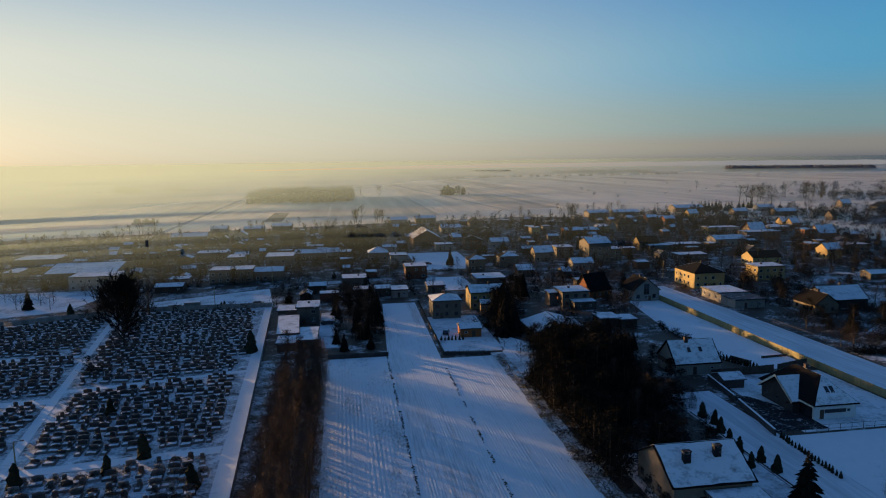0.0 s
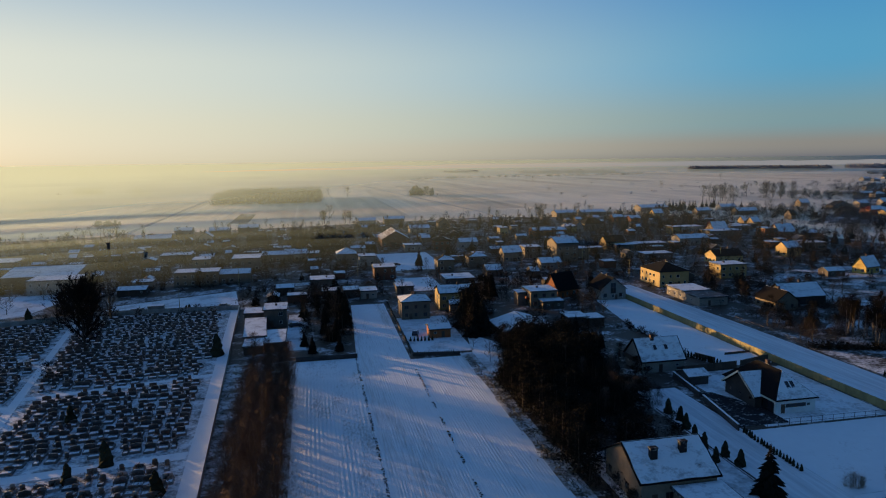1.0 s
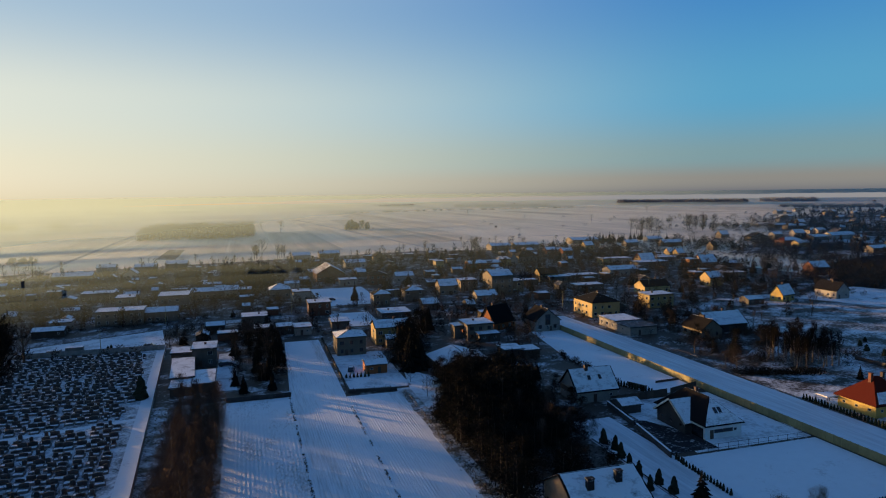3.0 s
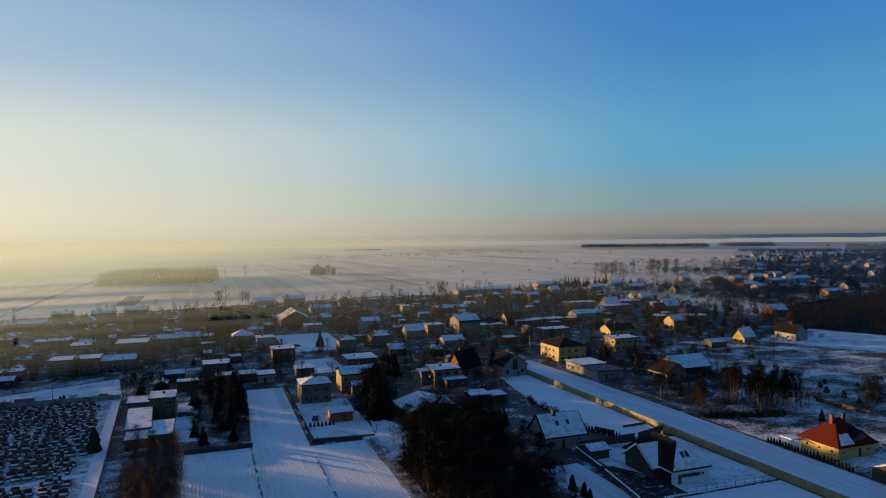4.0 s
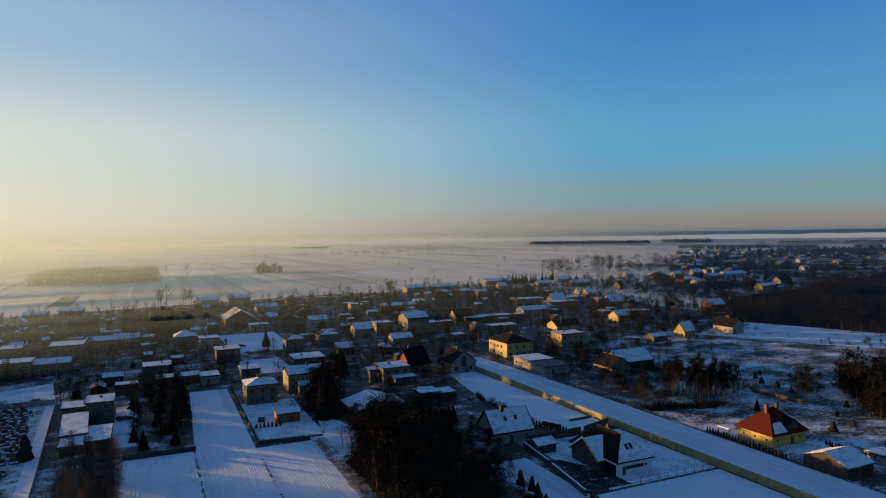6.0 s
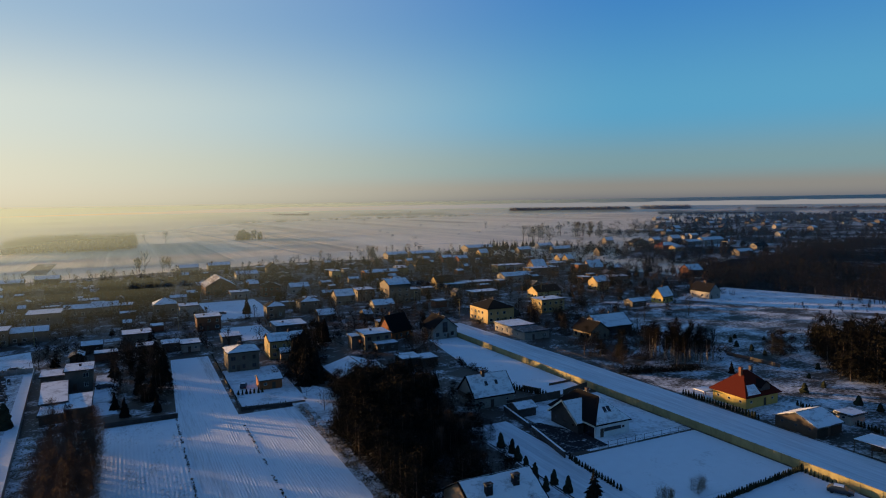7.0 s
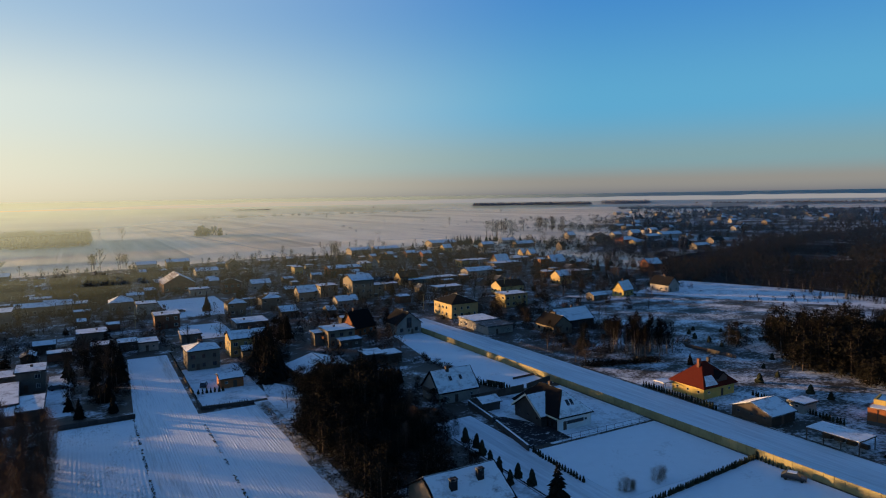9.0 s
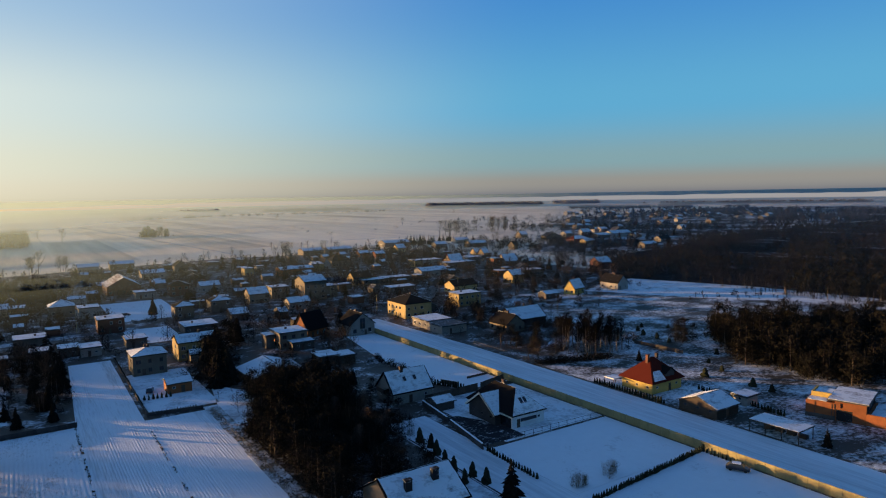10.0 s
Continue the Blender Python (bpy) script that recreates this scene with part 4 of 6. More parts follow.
house(335.9, 451.8, 6.0, 8, 4, "gx", 3.5, "yellow", "tile", "house", chimneys=1)
house(298.3, 388.7, 9.6, 9, 6, "flat", 0, "orange", "felt", "house", chimneys=1)
house(265.5, 341.2, 7.1, 8, 3.5, "flat", 0, "orange", "felt", "house", chimneys=1)
house(251.1, 308.9, 8.9, 9, 5, "gx", 3, "yellow", "tile", "house", chimneys=1)
house(274.2, 328.6, 19.4, 9, 4, "flat", 0, "tan", "felt", "house", chimneys=1)
house(306.4, 385.4, 12.5, 10, 4, "gx", 5, "tan", "redtile", "house", chimneys=1)
house(276.0, 412.8, 11.5, 10, 4, "gx", 5, "tan", "redtile", "house", chimneys=1)
house(406.2, 496.8, 4.9, 9, 4, "gx", 4, "tan", "tile", "house", chimneys=1)
house(521.6, 624.7, 10.8, 9, 4, "gx", 4, "tan", "tile", "house", chimneys=1)
house(498.5, 509.8, 21.7, 12, 5, "hip", 3, "brick", "redtile", "house", chimneys=1)
house(497.8, 491.8, 14.0, 9, 4, "gx", 2, "yellow", "felt", "house", chimneys=1)
house(574.0, 548.0, 20.8, 12, 4, "gx", 2, "grey", "felt", "hall", chimneys=0)
house(597.0, 546.4, 33.5, 14, 5, "gx", 3, "white", "felt", "hall", chimneys=0)
house(341.6, 324.9, 12.4, 9, 5, "gx", 3.5, "brick", "redtile", "house", chimneys=1)
house(278.0, 250.5, 8.0, 13, 4, "gy", 4, "white", "tile", "house", chimneys=2, snow=(), label="white gable house with dark tile roof beside a meadow")
house(226.3, 251.6, 9.0, 6, 2.6, "gx", 1.2, "grey", "felt", "shed", chimneys=0)
house(187.1, 462.4, 6.3, 8, 5, "flat", 0, "yellow", "felt", "house", chimneys=1)
house(193.3, 461.9, 6.4, 8, 4, "gy", 4, "white", "tile", "house", chimneys=1)
house(203.8, 469.2, 16.2, 11, 5, "hip", 4, "grey", "tile", "house", chimneys=1)
house(254.7, 525.2, 9.4, 9, 4, "gx", 2, "brick", "redtile", "house", chimneys=1)
house(263.3, 510.5, 8.9, 9, 4, "gx", 2, "orange", "redtile", "house", chimneys=1)
house(308.6, 553.3, 8.8, 9, 4, "gx", 3.5, "yellow", "tile", "house", chimneys=1)
house(225.9, 584.6, 20.3, 14, 4, "gx", 2, "grey", "felt", "hall", chimneys=0)
house(250.6, 583.9, 24.8, 14, 4, "gx", 2, "grey", "felt", "hall", chimneys=0)
house(330.2, 618.8, 30.6, 16, 4, "gx", 2.5, "grey", "felt", "hall", chimneys=0)
house(251.8, 425.7, 7.0, 9, 5, "flat", 0, "yellow", "felt", "house", chimneys=1)
house(262.9, 432.5, 17.7, 10, 4, "flat", 0, "white", "felt", "house", chimneys=1)
house(176.2, 358.8, 14.7, 8, 3, "flat", 0, "tan", "felt", "shed", chimneys=0)
house(192.1, 361.1, 18.3, 8, 3, "flat", 0, "wood", "felt", "shed", chimneys=0)
house(173.9, 320.5, 16.4, 8, 3, "flat", 0, "grey", "felt", "shed", chimneys=0)
house(224.6, 370.5, 20.1, 10, 4, "gx", 2, "white", "felt", "house", chimneys=1)
house(265.0, 400.9, 25.5, 10, 4, "flat", 0, "grey", "felt", "house", chimneys=1)
house(306.8, 435.0, 15.4, 8, 3, "flat", 0, "white", "felt", "shed", chimneys=0)
house(392.3, 550.8, 21.7, 9, 4, "gx", 2.5, "grey", "tile", "house", chimneys=1)
house(360.5, 565.7, 13.8, 9, 4, "gx", 2.5, "grey", "tile", "house", chimneys=1)
house(409.8, 602.2, 17.6, 9, 4, "gx", 2.5, "white", "felt", "house", chimneys=1)
house(519.7, 576.6, 22.2, 10, 4, "gy", 4, "grey", "tile", "house", chimneys=1)
house(730.1, 796.5, 31.0, 14, 4, "flat", 0, "white", "felt", "hall", chimneys=0, windows=False)
house(721.9, 755.4, 21.7, 10, 4, "gx", 2, "grey", "felt", "hall", chimneys=0, windows=False)
house(505.4, 421.5, 18.0, 10, 4, "gx", 2, "grey", "felt", "hall", chimneys=0)
house(574.3, 458.2, 16.6, 10, 4, "gx", 3, "white", "tile", "house", chimneys=1)

# the nearer houses
house_n = house(48.0, 87.6, 13, 12.4, 4.4, "gx", 3.7, "tan", "tile", "house", label="tan rendered gable house with broad snowy roof", chimneys=0, over=0.6)
house(53.2, 80.6, 8.2, 6.4, 2.9, "flat", 0, "tan", "felt", "annex", label="low tan front annex with flat snowy roof", chimneys=0, over=0.4)
house_a = house(80.0, 147.4, 11.8, 9.2, 3.2, "gx", 4.6, "white", "tile", "house", label="white gable house with roof windows in its snowy roof", chimneys=2, snow=("front", "back"))
house_b = house(94.0, 116.3, 9.6, 17.5, 3.0, "hip", 4.6, "bright", "tile", "house", label="white house with hipped roof, dark tiles on its sunny side", chimneys=1, snow=("front", "right", "back"))
# the wing's walls are dark to imitate shade in its gable recess
wing = house(92.3, 120.6, 6, 10.4, 2.8, "gx", 3.6, "dark", "tile", "annex", label="entrance wing, gable wall darkened for its shaded recess, roof half snowy", chimneys=0, snow=("front",), over=0.7)
gable_house = house(107.3, 231.0, 10.4, 11, 4.4, "gy", 4.2, "white", "tile", "house", label="white house with its gable above the snowy road end", snow=("right",))
house(44.3, 230.5, 13.5, 9.5, 6.2, "gx", 2.0, "yellow", "tile", "house", label="yellow two-storey house with low snowy gable roof")
house(34.0, 193.3, 6.4, 6, 2.8, "gx", 0.9, "orange", "felt", "shed", chimneys=0)
house(55.4, 186.2, 17.0, 16.0, 2.2, "gy", 2.5, "wood", "felt", "barn", chimneys=0, windows=False, snow=("left", "right"), label="low timber barn with broad snowy gable roof")
house(86.4, 136.6, 5.2, 4.8, 2.2, "gx", 0.9, "dark", "felt", "shed", chimneys=0, windows=False)
flat_house = house(77.6, 226.0, 10.2, 10, 5.8, "flat", 0, "tan", "felt", "house", label="modern flat-roofed house with terrace beside dark trees")
house(80.6, 221.4, 8.0, 4.5, 2.8, "flat", 0, "grey", "felt", "annex", chimneys=0, label="low flat-roofed front annex with snow on top")
house(74.2, 231.0, 3.3, 5.0, 4.6, "flat", 0, "grey", "felt", "annex", chimneys=0, windows=False, label="narrow flat-roofed side block")
house(137.5, 212.5, 11.5, 11, 3.0, "flat", 0, "white", "felt", "garage", chimneys=0, snow=())
house(138.0, 224.0, 11.5, 12, 3.3, "flat", 0, "white", "felt", "garage", chimneys=0)
house(142.5, 249.5, 13.4, 16.5, 6.4, "hip", 3.0, "yellow", "tile", "house", label="yellow two-storey house with hipped roof by the road", snow=("right", "back"))
house(178.5, 260.5, 13, 9, 6.0, "flat", 0, "yellow", "felt", "house")
house(158.5, 199.0, 9.0, 11, 3.4, "gy", 3.4, "tan", "tile", "house", snow=("right",))
house(168.0, 206.0, 17, 11, 3.0, "gx", 4.0, "dark", "tile", "house")
red_house = house(140.5, 114.7, 11.9, 10.4, 3.0, "hip", 5.2, "lemon", "redtile", "house", label="bright yellow house with steep red hipped tile roof", snow=("right",), over=0.7)
house(136.8, 93.0, 8.6, 10.5, 2.4, "gx", 2.0, "wood", "felt", "shed", chimneys=0)
house(247.6, 253.0, 9.5, 6.6, 3.4, "gx", 4.4, "lemon", "tile", "house", turn=14, snow=("front",), label="yellow gable house at the edge of a meadow")
house(151.2, 94.6, 5.2, 3.6, 2.3, "flat", 0, "white", "felt", "shed", chimneys=0, label="small pale shed with flat snowy roof")
house(47.2, 226.2, 4.4, 4.2, 2.8, "gx", 1.2, "tan", "tile", "porch", chimneys=0, windows=False, over=0.3, label="small porch with snowy gable roof")

# details of the nearer houses
for cx, cy in ((3.6, 3.2), (9.1, 3.8)):
    z = 4.4 + 3.7 * cy / 6.2
    part("chimney", Build().box(cx - 0.6, cy - 0.4, z - 0.6, cx + 0.6, cy + 0.4, z + 1.9).box(cx - 0.68, cy - 0.48, z + 1.9, cx + 0.68, cy + 0.48, z + 2.05), PAVING, house_n, "broad dark chimney")
def skylight(ob, x, y, z, tilt, wide=0.8, tall=1.3):
    """A roof window lying in the slope."""
    b = lattice([0, 0.08, wide - 0.08, wide], [0, 0.08, tall - 0.08, tall], {(1, 1)}, 0.1)
    f = part("roof_window", b, DARKFRAME, ob, "dark roof window", pose(x, y, z, tilt - 90, 0, 0))
    part("pane", Build().box(0.08, 0.02, 0.08, wide - 0.08, 0.06, tall - 0.08), GLASS, f)


def slope_at(w, d, h, rise, f, run):
    """A point on the front slope at the share f of its way up, and its tilt."""
    return -0.2 + f * run, h + rise * f + 0.36, math.degrees(math.atan2(rise, run))


glaze = part("gable_window", lattice([0, 0.1, 1.05, 1.15, 2.1, 2.2], [0, 0.1, 2.3, 2.4, 4.0, 4.1], {(1, 1), (3, 1), (1, 3), (3, 3)}, 0.1), DARKFRAME, gable_house, "tall dark gable window", pose(4.1, -0.06, 2.6))
part("pane", Build().box(0.1, 0.03, 0.1, 2.1, 0.07, 4.0), GLASS, glaze)
for wx in (1.2, 7.6):
    side = part("window", lattice([0, 0.09, 1.31, 1.4], [0, 0.09, 1.41, 1.5], {(1, 1)}, 0.1), DARKFRAME, gable_house, "", pose(wx, -0.06, 1.2))
    part("pane", Build().box(0.09, 0.03, 0.09, 1.31, 0.07, 1.41), GLASS, side)
# orange stands in for low sunlight on the balcony front
part("balcony", Build().box(-1.2, 2.0, 2.9, 0, 8.0, 3.05).box(-1.2, 2.0, 3.05, -1.12, 8.0, 3.95), WALLS["orange"], flat_house, "balcony front coloured orange for the low sun on it")
for k, fx in enumerate((0.36, 0.62)):
    yy, zz, tt = slope_at(11.8, 9.2, 3.2, 4.6, 0.42, 4.6)
    skylight(house_a, 11.8 * fx, yy, zz, tt)
for k, fx in enumerate((0.44, 0.56)):
    yy, zz, tt = slope_at(9.6, 17.5, 3.0, 4.6, 0.35, 4.8)
    skylight(house_b, 9.6 * fx - 0.4, yy, zz, tt, 0.85, 1.6)
part("balcony", Build().box(-1.3, 2.2, 2.75, 0, 7.0, 2.95).box(-1.3, 2.2, 2.95, -1.22, 7.0, 3.9).box(-1.3, 2.2, 2.95, 0, 2.28, 3.9), DARKFRAME, house_a, "dark timber balcony")
part("wide_window", lattice([0, 0.08, 2.4, 2.48, 4.8, 4.88], [0, 0.08, 0.72, 0.8], {(1, 1), (3, 1)}, 0.08), DARKFRAME, house_b, "long strip window", pose(2.4, -0.05, 1.3))
part("pane", Build().box(2.5, -0.02, 1.38, 7.2, 0.02, 2.02), GLASS, house_b)
for fy in (3.6, 6.4):  # roof windows on the sunny red slope
    m = pose(-0.2 + 0.42 * 5.9, fy + 1.0, 3.0 + 5.2 * 0.42 + 0.32, 0, 0, -90) @ pose(0, 0, 0, math.degrees(math.atan2(5.2, 5.9)) - 90, 0, 0)
    f = part("roof_window", lattice([0, 0.07, 0.73, 0.8], [0, 0.07, 1.13, 1.2], {(1, 1)}, 0.1), DARKFRAME, red_house, "dark roof window", m)
    part("pane", Build().box(0.07, 0.02, 0.07, 0.73, 0.06, 1.13), GLASS, f)
part("dormer", Build().box(5.6, 0.2, 2.9, 9.2, 3.6, 5.0).add([(5.6, 0.2, 5.0), (9.2, 0.2, 5.0), (7.4, 0.2, 6.3)], [(0, 1, 2)]), WALLS["dark"], red_house, "dark gabled dormer")
part("dormer_roof", Build().slab([(5.2, -0.2, 4.75), (7.4, -0.2, 6.35), (7.4, 4.6, 6.35), (5.2, 4.6, 4.75)], 0.14).slab([(9.6, -0.2, 4.75), (7.4, -0.2, 6.35), (7.4, 4.6, 6.35), (9.6, 4.6, 4.75)], 0.14), TILE, red_house)
part("slope_snow", Build().slab([(0.4, -0.3, 3.42), (5.1, -0.3, 3.42), (5.1, 1.9, 5.4), (2.3, 1.9, 5.4)], 0.08), ROOFSNOW, red_house, "snow left on the shaded slope")
part("chimney", Build().box(3.6, 4.6, 6.6, 4.3, 5.4, 9.3).box(3.5, 4.5, 9.3, 4.4, 5.5, 9.42), WALLS["brick"], red_house, "red brick chimney")
canopy = thing("terrace_canopy", pose(136.8, 124.8, 0), "pale flat canopy over a house terrace", "canopy")
part("roof", Build().box(0, 0, 2.45, 4.6, 3.6, 2.6), TRIM, canopy)
part("roof_snow", Build().box(0.05, 0.05, 2.6, 4.55, 3.55, 2.68, 0.05), ROOFSNOW, canopy)
for px, py in ((0.1, 0.1), (4.4, 0.1), (0.1, 3.4), (4.4, 3.4)):
    part("post", Build().box(px, py, 0, px + 0.12, py + 0.12, 2.45), DARKFRAME, canopy)

# the unfinished brick house: three blocks along one long sunny facade
brick_house = thing("house", pose(162.7, 62.4, 0, 0, 0, 15.7), "unfinished flat-roofed house of bare orange clay brick", "house")
FOOTPRINTS.append((150, 60, 178, 88))
for name, y0, y1, deep, tall, holes, lab in (("low_block", 15.3, 21.4, 10, 4.0, [], "low orange brick block"), ("main_block", 9.0, 15.3, 12, 4.7, [(0.3, 0.05, 3.3, 2.6), (1.1, 3.1, 0.5, 1.1)], "main orange brick block"),
                                             ("terrace_block", -2.0, 9.0, 12, 2.4, [], "low orange brick block under a terrace")):
    b = Build()
    wall_side(b, (0, y1, 0), (0, -1, 0), (1, 0, 0), y1 - y0, tall, holes, 0.5)
    wall_side(b, (0, y0, 0), (1, 0, 0), (0, 1, 0), deep, tall, [])
    wall_side(b, (deep, y0, 0), (0, 1, 0), (-1, 0, 0), y1 - y0, tall, [])
    wall_side(b, (deep, y1, 0), (-1, 0, 0), (0, -1, 0), deep, tall, [])
    b.add([(0, y0, tall - 0.02), (deep, y0, tall - 0.02), (deep, y1, tall - 0.02), (0, y1, tall - 0.02)], [(0, 1, 2, 3)])
    part(name, b, WALLS["orange"], brick_house, lab)
    # dark panels set into the openings stand in for interior shade
    for x, z, w, h in holes:
        part("opening", Build().box(0.3, y1 - x - w, z, 0.45, y1 - x, z + h), PAVING, brick_house, "dark panel inside an opening, imitating the shade within")
part("parapet", Build().box(3.6, 16.6, 4.0, 4.0, 21.0, 5.2).box(4.0, 20.6, 4.0, 9.4, 21.0, 5.2).box(4.0, 16.6, 4.0, 9.4, 20.6, 4.9), WALLS["lemon"], brick_house, "yellow rendered rooftop parapet")
part("roof_slab", Build().box(-0.5, 8.4, 4.7, 12.6, 16.9, 4.95), FELT, brick_house, "overhanging concrete roof slab")
part("roof_edge", Build().box(-0.53, 8.37, 4.72, -0.46, 16.93, 5.0).box(-0.53, 8.37, 4.72, 12.6, 8.44, 5.0), WALLS["dark"], brick_house)
for x0, y0, x1, y1, z in ((-0.35, 8.55, 12.5, 16.8, 4.95), (0.3, 17.0, 3.5, 21.2, 4.0), (4.2, 16.8, 9.2, 20.5, 4.9), (0.5, -1.8, 11.8, 8.3, 2.4)):
    part("roof_snow", Build().slab(wobbly([(x0, y0, z), (x1, y0, z), (x1, y1, z), (x0, y1, z)], 0.15, 1.2, random.Random(int(y0 * 10))), 0.09), ROOFSNOW, brick_house, "snow on the flat roof")
part("terrace_rim", Build().box(-0.06, -2.0, 2.4, 0.18, 8.9, 2.75), WALLS["orange"], brick_house)
# no recess is cut: a dark panel imitates its shade
part("veranda_front", Build().box(1.5, 8.93, 2.5, 11.5, 8.98, 4.6), PAVING, brick_house, "flat dark panel imitating the shaded recess behind the terrace")
# dark strip painted where a shadow lies along the low block's base
part("plinth", Build().box(-0.06, 15.2, 0, 0.0, 21.45, 0.95), WALLS["dark"], brick_house, "dark strip imitating the shadow along the wall's base")
for y0 in (15.35, 15.9, 19.4):
    part("downpipe", Build().tube((-0.08, y0, 0.9), (-0.08, y0, 3.9), 0.06, 0.06, 5), WALLS["dark"], brick_house, "dark downpipe")


# ---------------------------------------------------------------- fences and walls
def panel_fence(name, points, height, step, material, label, thick=0.08, cap=None, post=0.16):
    """Posts with panels between them along a line of corners."""
    ob = thing(name, pose(0, 0, 0), label, "fence")
    plate = Build().box(post / 2, -thick / 2, 0.04, step - post / 2, thick / 2, height, 0.01).mesh("panel", material)
    stick = Build().box(-post / 2, -post / 2, 0, post / 2, post / 2, height + 0.08, 0.015).mesh("post", material)
    lid = Build().box(0, -thick * 0.9, height + 0.08, step, thick * 0.9, height + 0.16, 0.02).mesh("snow_cap", SNOW) if cap else None
    for (x0, y0), (x1, y1) in zip(points, points[1:]):
        length, a = math.hypot(x1 - x0, y1 - y0), math.degrees(math.atan2(y1 - y0, x1 - x0))
        for k in range(int(length / step)):
            m = pose(x0 + (x1 - x0) * k * step / length, y0 + (y1 - y0) * k * step / length, 0, 0, 0, a)
            part("panel", plate, None, ob, "", m)
            part("post", stick, None, ob, "", m)
            if lid:
                part("snow_cap", lid, None, ob, "", m)
    return ob


def mesh_fence(name, points, height, step, label):
    """Thin steel posts with rails and wires."""
    ob = thing(name, pose(0, 0, 0), label, "fence")
    stick = Build().tube((0, 0, 0), (0, 0, height), 0.05, 0.05, 5).mesh("post", STEEL)
    rail = Build().box(0, -0.02, -0.03, step, 0.02, 0.03).mesh("rail", STEEL)
    for (x0, y0), (x1, y1) in zip(points, points[1:]):
        length, a = math.hypot(x1 - x0, y1 - y0), math.degrees(math.atan2(y1 - y0, x1 - x0))
        for k in range(int(length / step)):
            m = pose(x0 + (x1 - x0) * k * step / length, y0 + (y1 - y0) * k * step / length, 0, 0, 0, a)
            part("post", stick, None, ob, "", m)
            for z in (height * 0.4, height - 0.05):
                part("rail", rail, None, ob, "", m @ pose(0, 0, z))
    return ob


for s in (-1, 1):  # pale boards along the wing's darkened gable
    b = Build()
    y0, z0, y1, z1 = (-0.7, 2.30, 5.2, 6.4) if s < 0 else (11.1, 2.30, 5.2, 6.4)
    b.add([(-0.74, y0, z0), (-0.74, y1, z1), (-0.74, y1, z1 + 0.5), (-0.74, y0, z0 + 0.5), (-0.80, y0, z0), (-0.80, y1, z1), (-0.80, y1, z1 + 0.5), (-0.80, y0, z0 + 0.5)],
          [(0, 1, 2, 3), (7, 6, 5, 4), (0, 4, 5, 1), (1, 5, 6, 2), (2, 6, 7, 3), (3, 7, 4, 0)])
    part("bargeboard", b, TRIM, wing, "pale timber bargeboard")
# flat dark plate on the wall stands in for the carport's shade
part("carport_bay", Build().box(-0.07, 0.5, 0.05, 0.0, 4.3, 2.5), GLASS, house_b, "flat dark plate imitating the shaded carport bay")
part("fascia", Build().box(-0.56, -0.5, 2.72, -0.47, 4.6, 3.1), TRIM, house_b, "pale eaves board")
panel_fence("concrete_fence", [(118.3, 40), (118.3, 234)], 1.95, 2.0, CONCRETE, "long precast concrete panel fence along the snowy road")
panel_fence("cemetery_wall", [(-17.9, 66), (-27.9, 250)], 1.7, 2.0, WALLSTONE, "weathered concrete panel wall beside the cemetery path", cap=True)
panel_fence("cemetery_back_wall", [(-27.9, 251), (-76, 252), (-116, 238), (-200, 208)], 1.7, 2.5, WALLSTONE, "dark concrete wall behind the cemetery")
panel_fence("driveway_wall", [(81.2, 110.5), (84.4, 129), (86.6, 145)], 1.3, 2.1, WALLS["dark"], "low dark wall with snow on top along the driveway", thick=0.25, cap=True, post=0.3)
panel_fence("board_fence", [(88, 144.5), (106.6, 145.6), (118, 149)], 2.1, 2.2, WALLS["wood"], "dark tall board fence behind the white house")
panel_fence("yard_fence", [(26.6, 247), (26.0, 177)], 0.85, 2.3, WALLS["dark"], "dark panel fence along the snowy field")
panel_fence("garden_fence", [(26.0, 176.6), (39.8, 174.4)], 1.0, 1.9, WALLS["dark"], "low dark garden fence at the field's end")
panel_fence("grove_fence", [(-6, 178.6), (11, 178.6)], 1.2, 2.1, WALLS["dark"], "dark fence between trees and field")
panel_fence("lot_fence", [(183.8, 158), (184.4, 138)], 1.3, 2.0, WALLS["dark"], "short dark fence in the meadow")
panel_fence("drive_end_wall", [(71.3, 72), (71.3, 126)], 0.3, 2.4, WALLS["dark"], "low kerb wall beside the driveway")
panel_fence("low_wall", [(109.8, 156.7), (118, 157.3)], 0.7, 2.0, WALLS["wood"], "low dark boards across the snowy strip")
mesh_fence("wire_fence", [(83, 111), (117.8, 110.2)], 1.5, 2.5, "thin steel wire fence between house and snowy plot")
mesh_fence("roadside_fence", [(137.2, 160), (137.4, 212)], 1.3, 2.6, "thin wire fence along an orchard")
mesh_fence("field_edge_fence", [(40.4, 60), (40.4, 172)], 1.2, 3.0, "wire fence between field and pine wood")

def free(x, y, gap=0.0):
    """Whether a spot lies clear of the buildings, streets and open yards."""
    if any(a - gap < x < c + gap and b - gap < y < d + gap for a, b, c, d in FOOTPRINTS):
        return False
    if 117 < x < 138 and y < 260 or 34 < x < 68 and 320 < y < 386 or 35 < x < 55 and 266 < y < 302 or x < 41 and y < 250 and x > -30 or 98 < x < 119 and y < 232:
        return False
    if abs((x - 252) * 0.72 + (y - 255) * 0.69) < 7 and 0 < (252 - x) * 0.69 + (y - 255) * 0.72 < 95:
        return False  # kept clear so the low sun reaches the yellow gable house
    street = 300 + (x - 40) * 0.14 if x > -33 else 294 + (x + 33) * 0.45
    return abs(y - street) > 6 and not (-165 < x < -96 and 236 < y < 302) and not (-78 < x < -29 and 254 < y < 290)


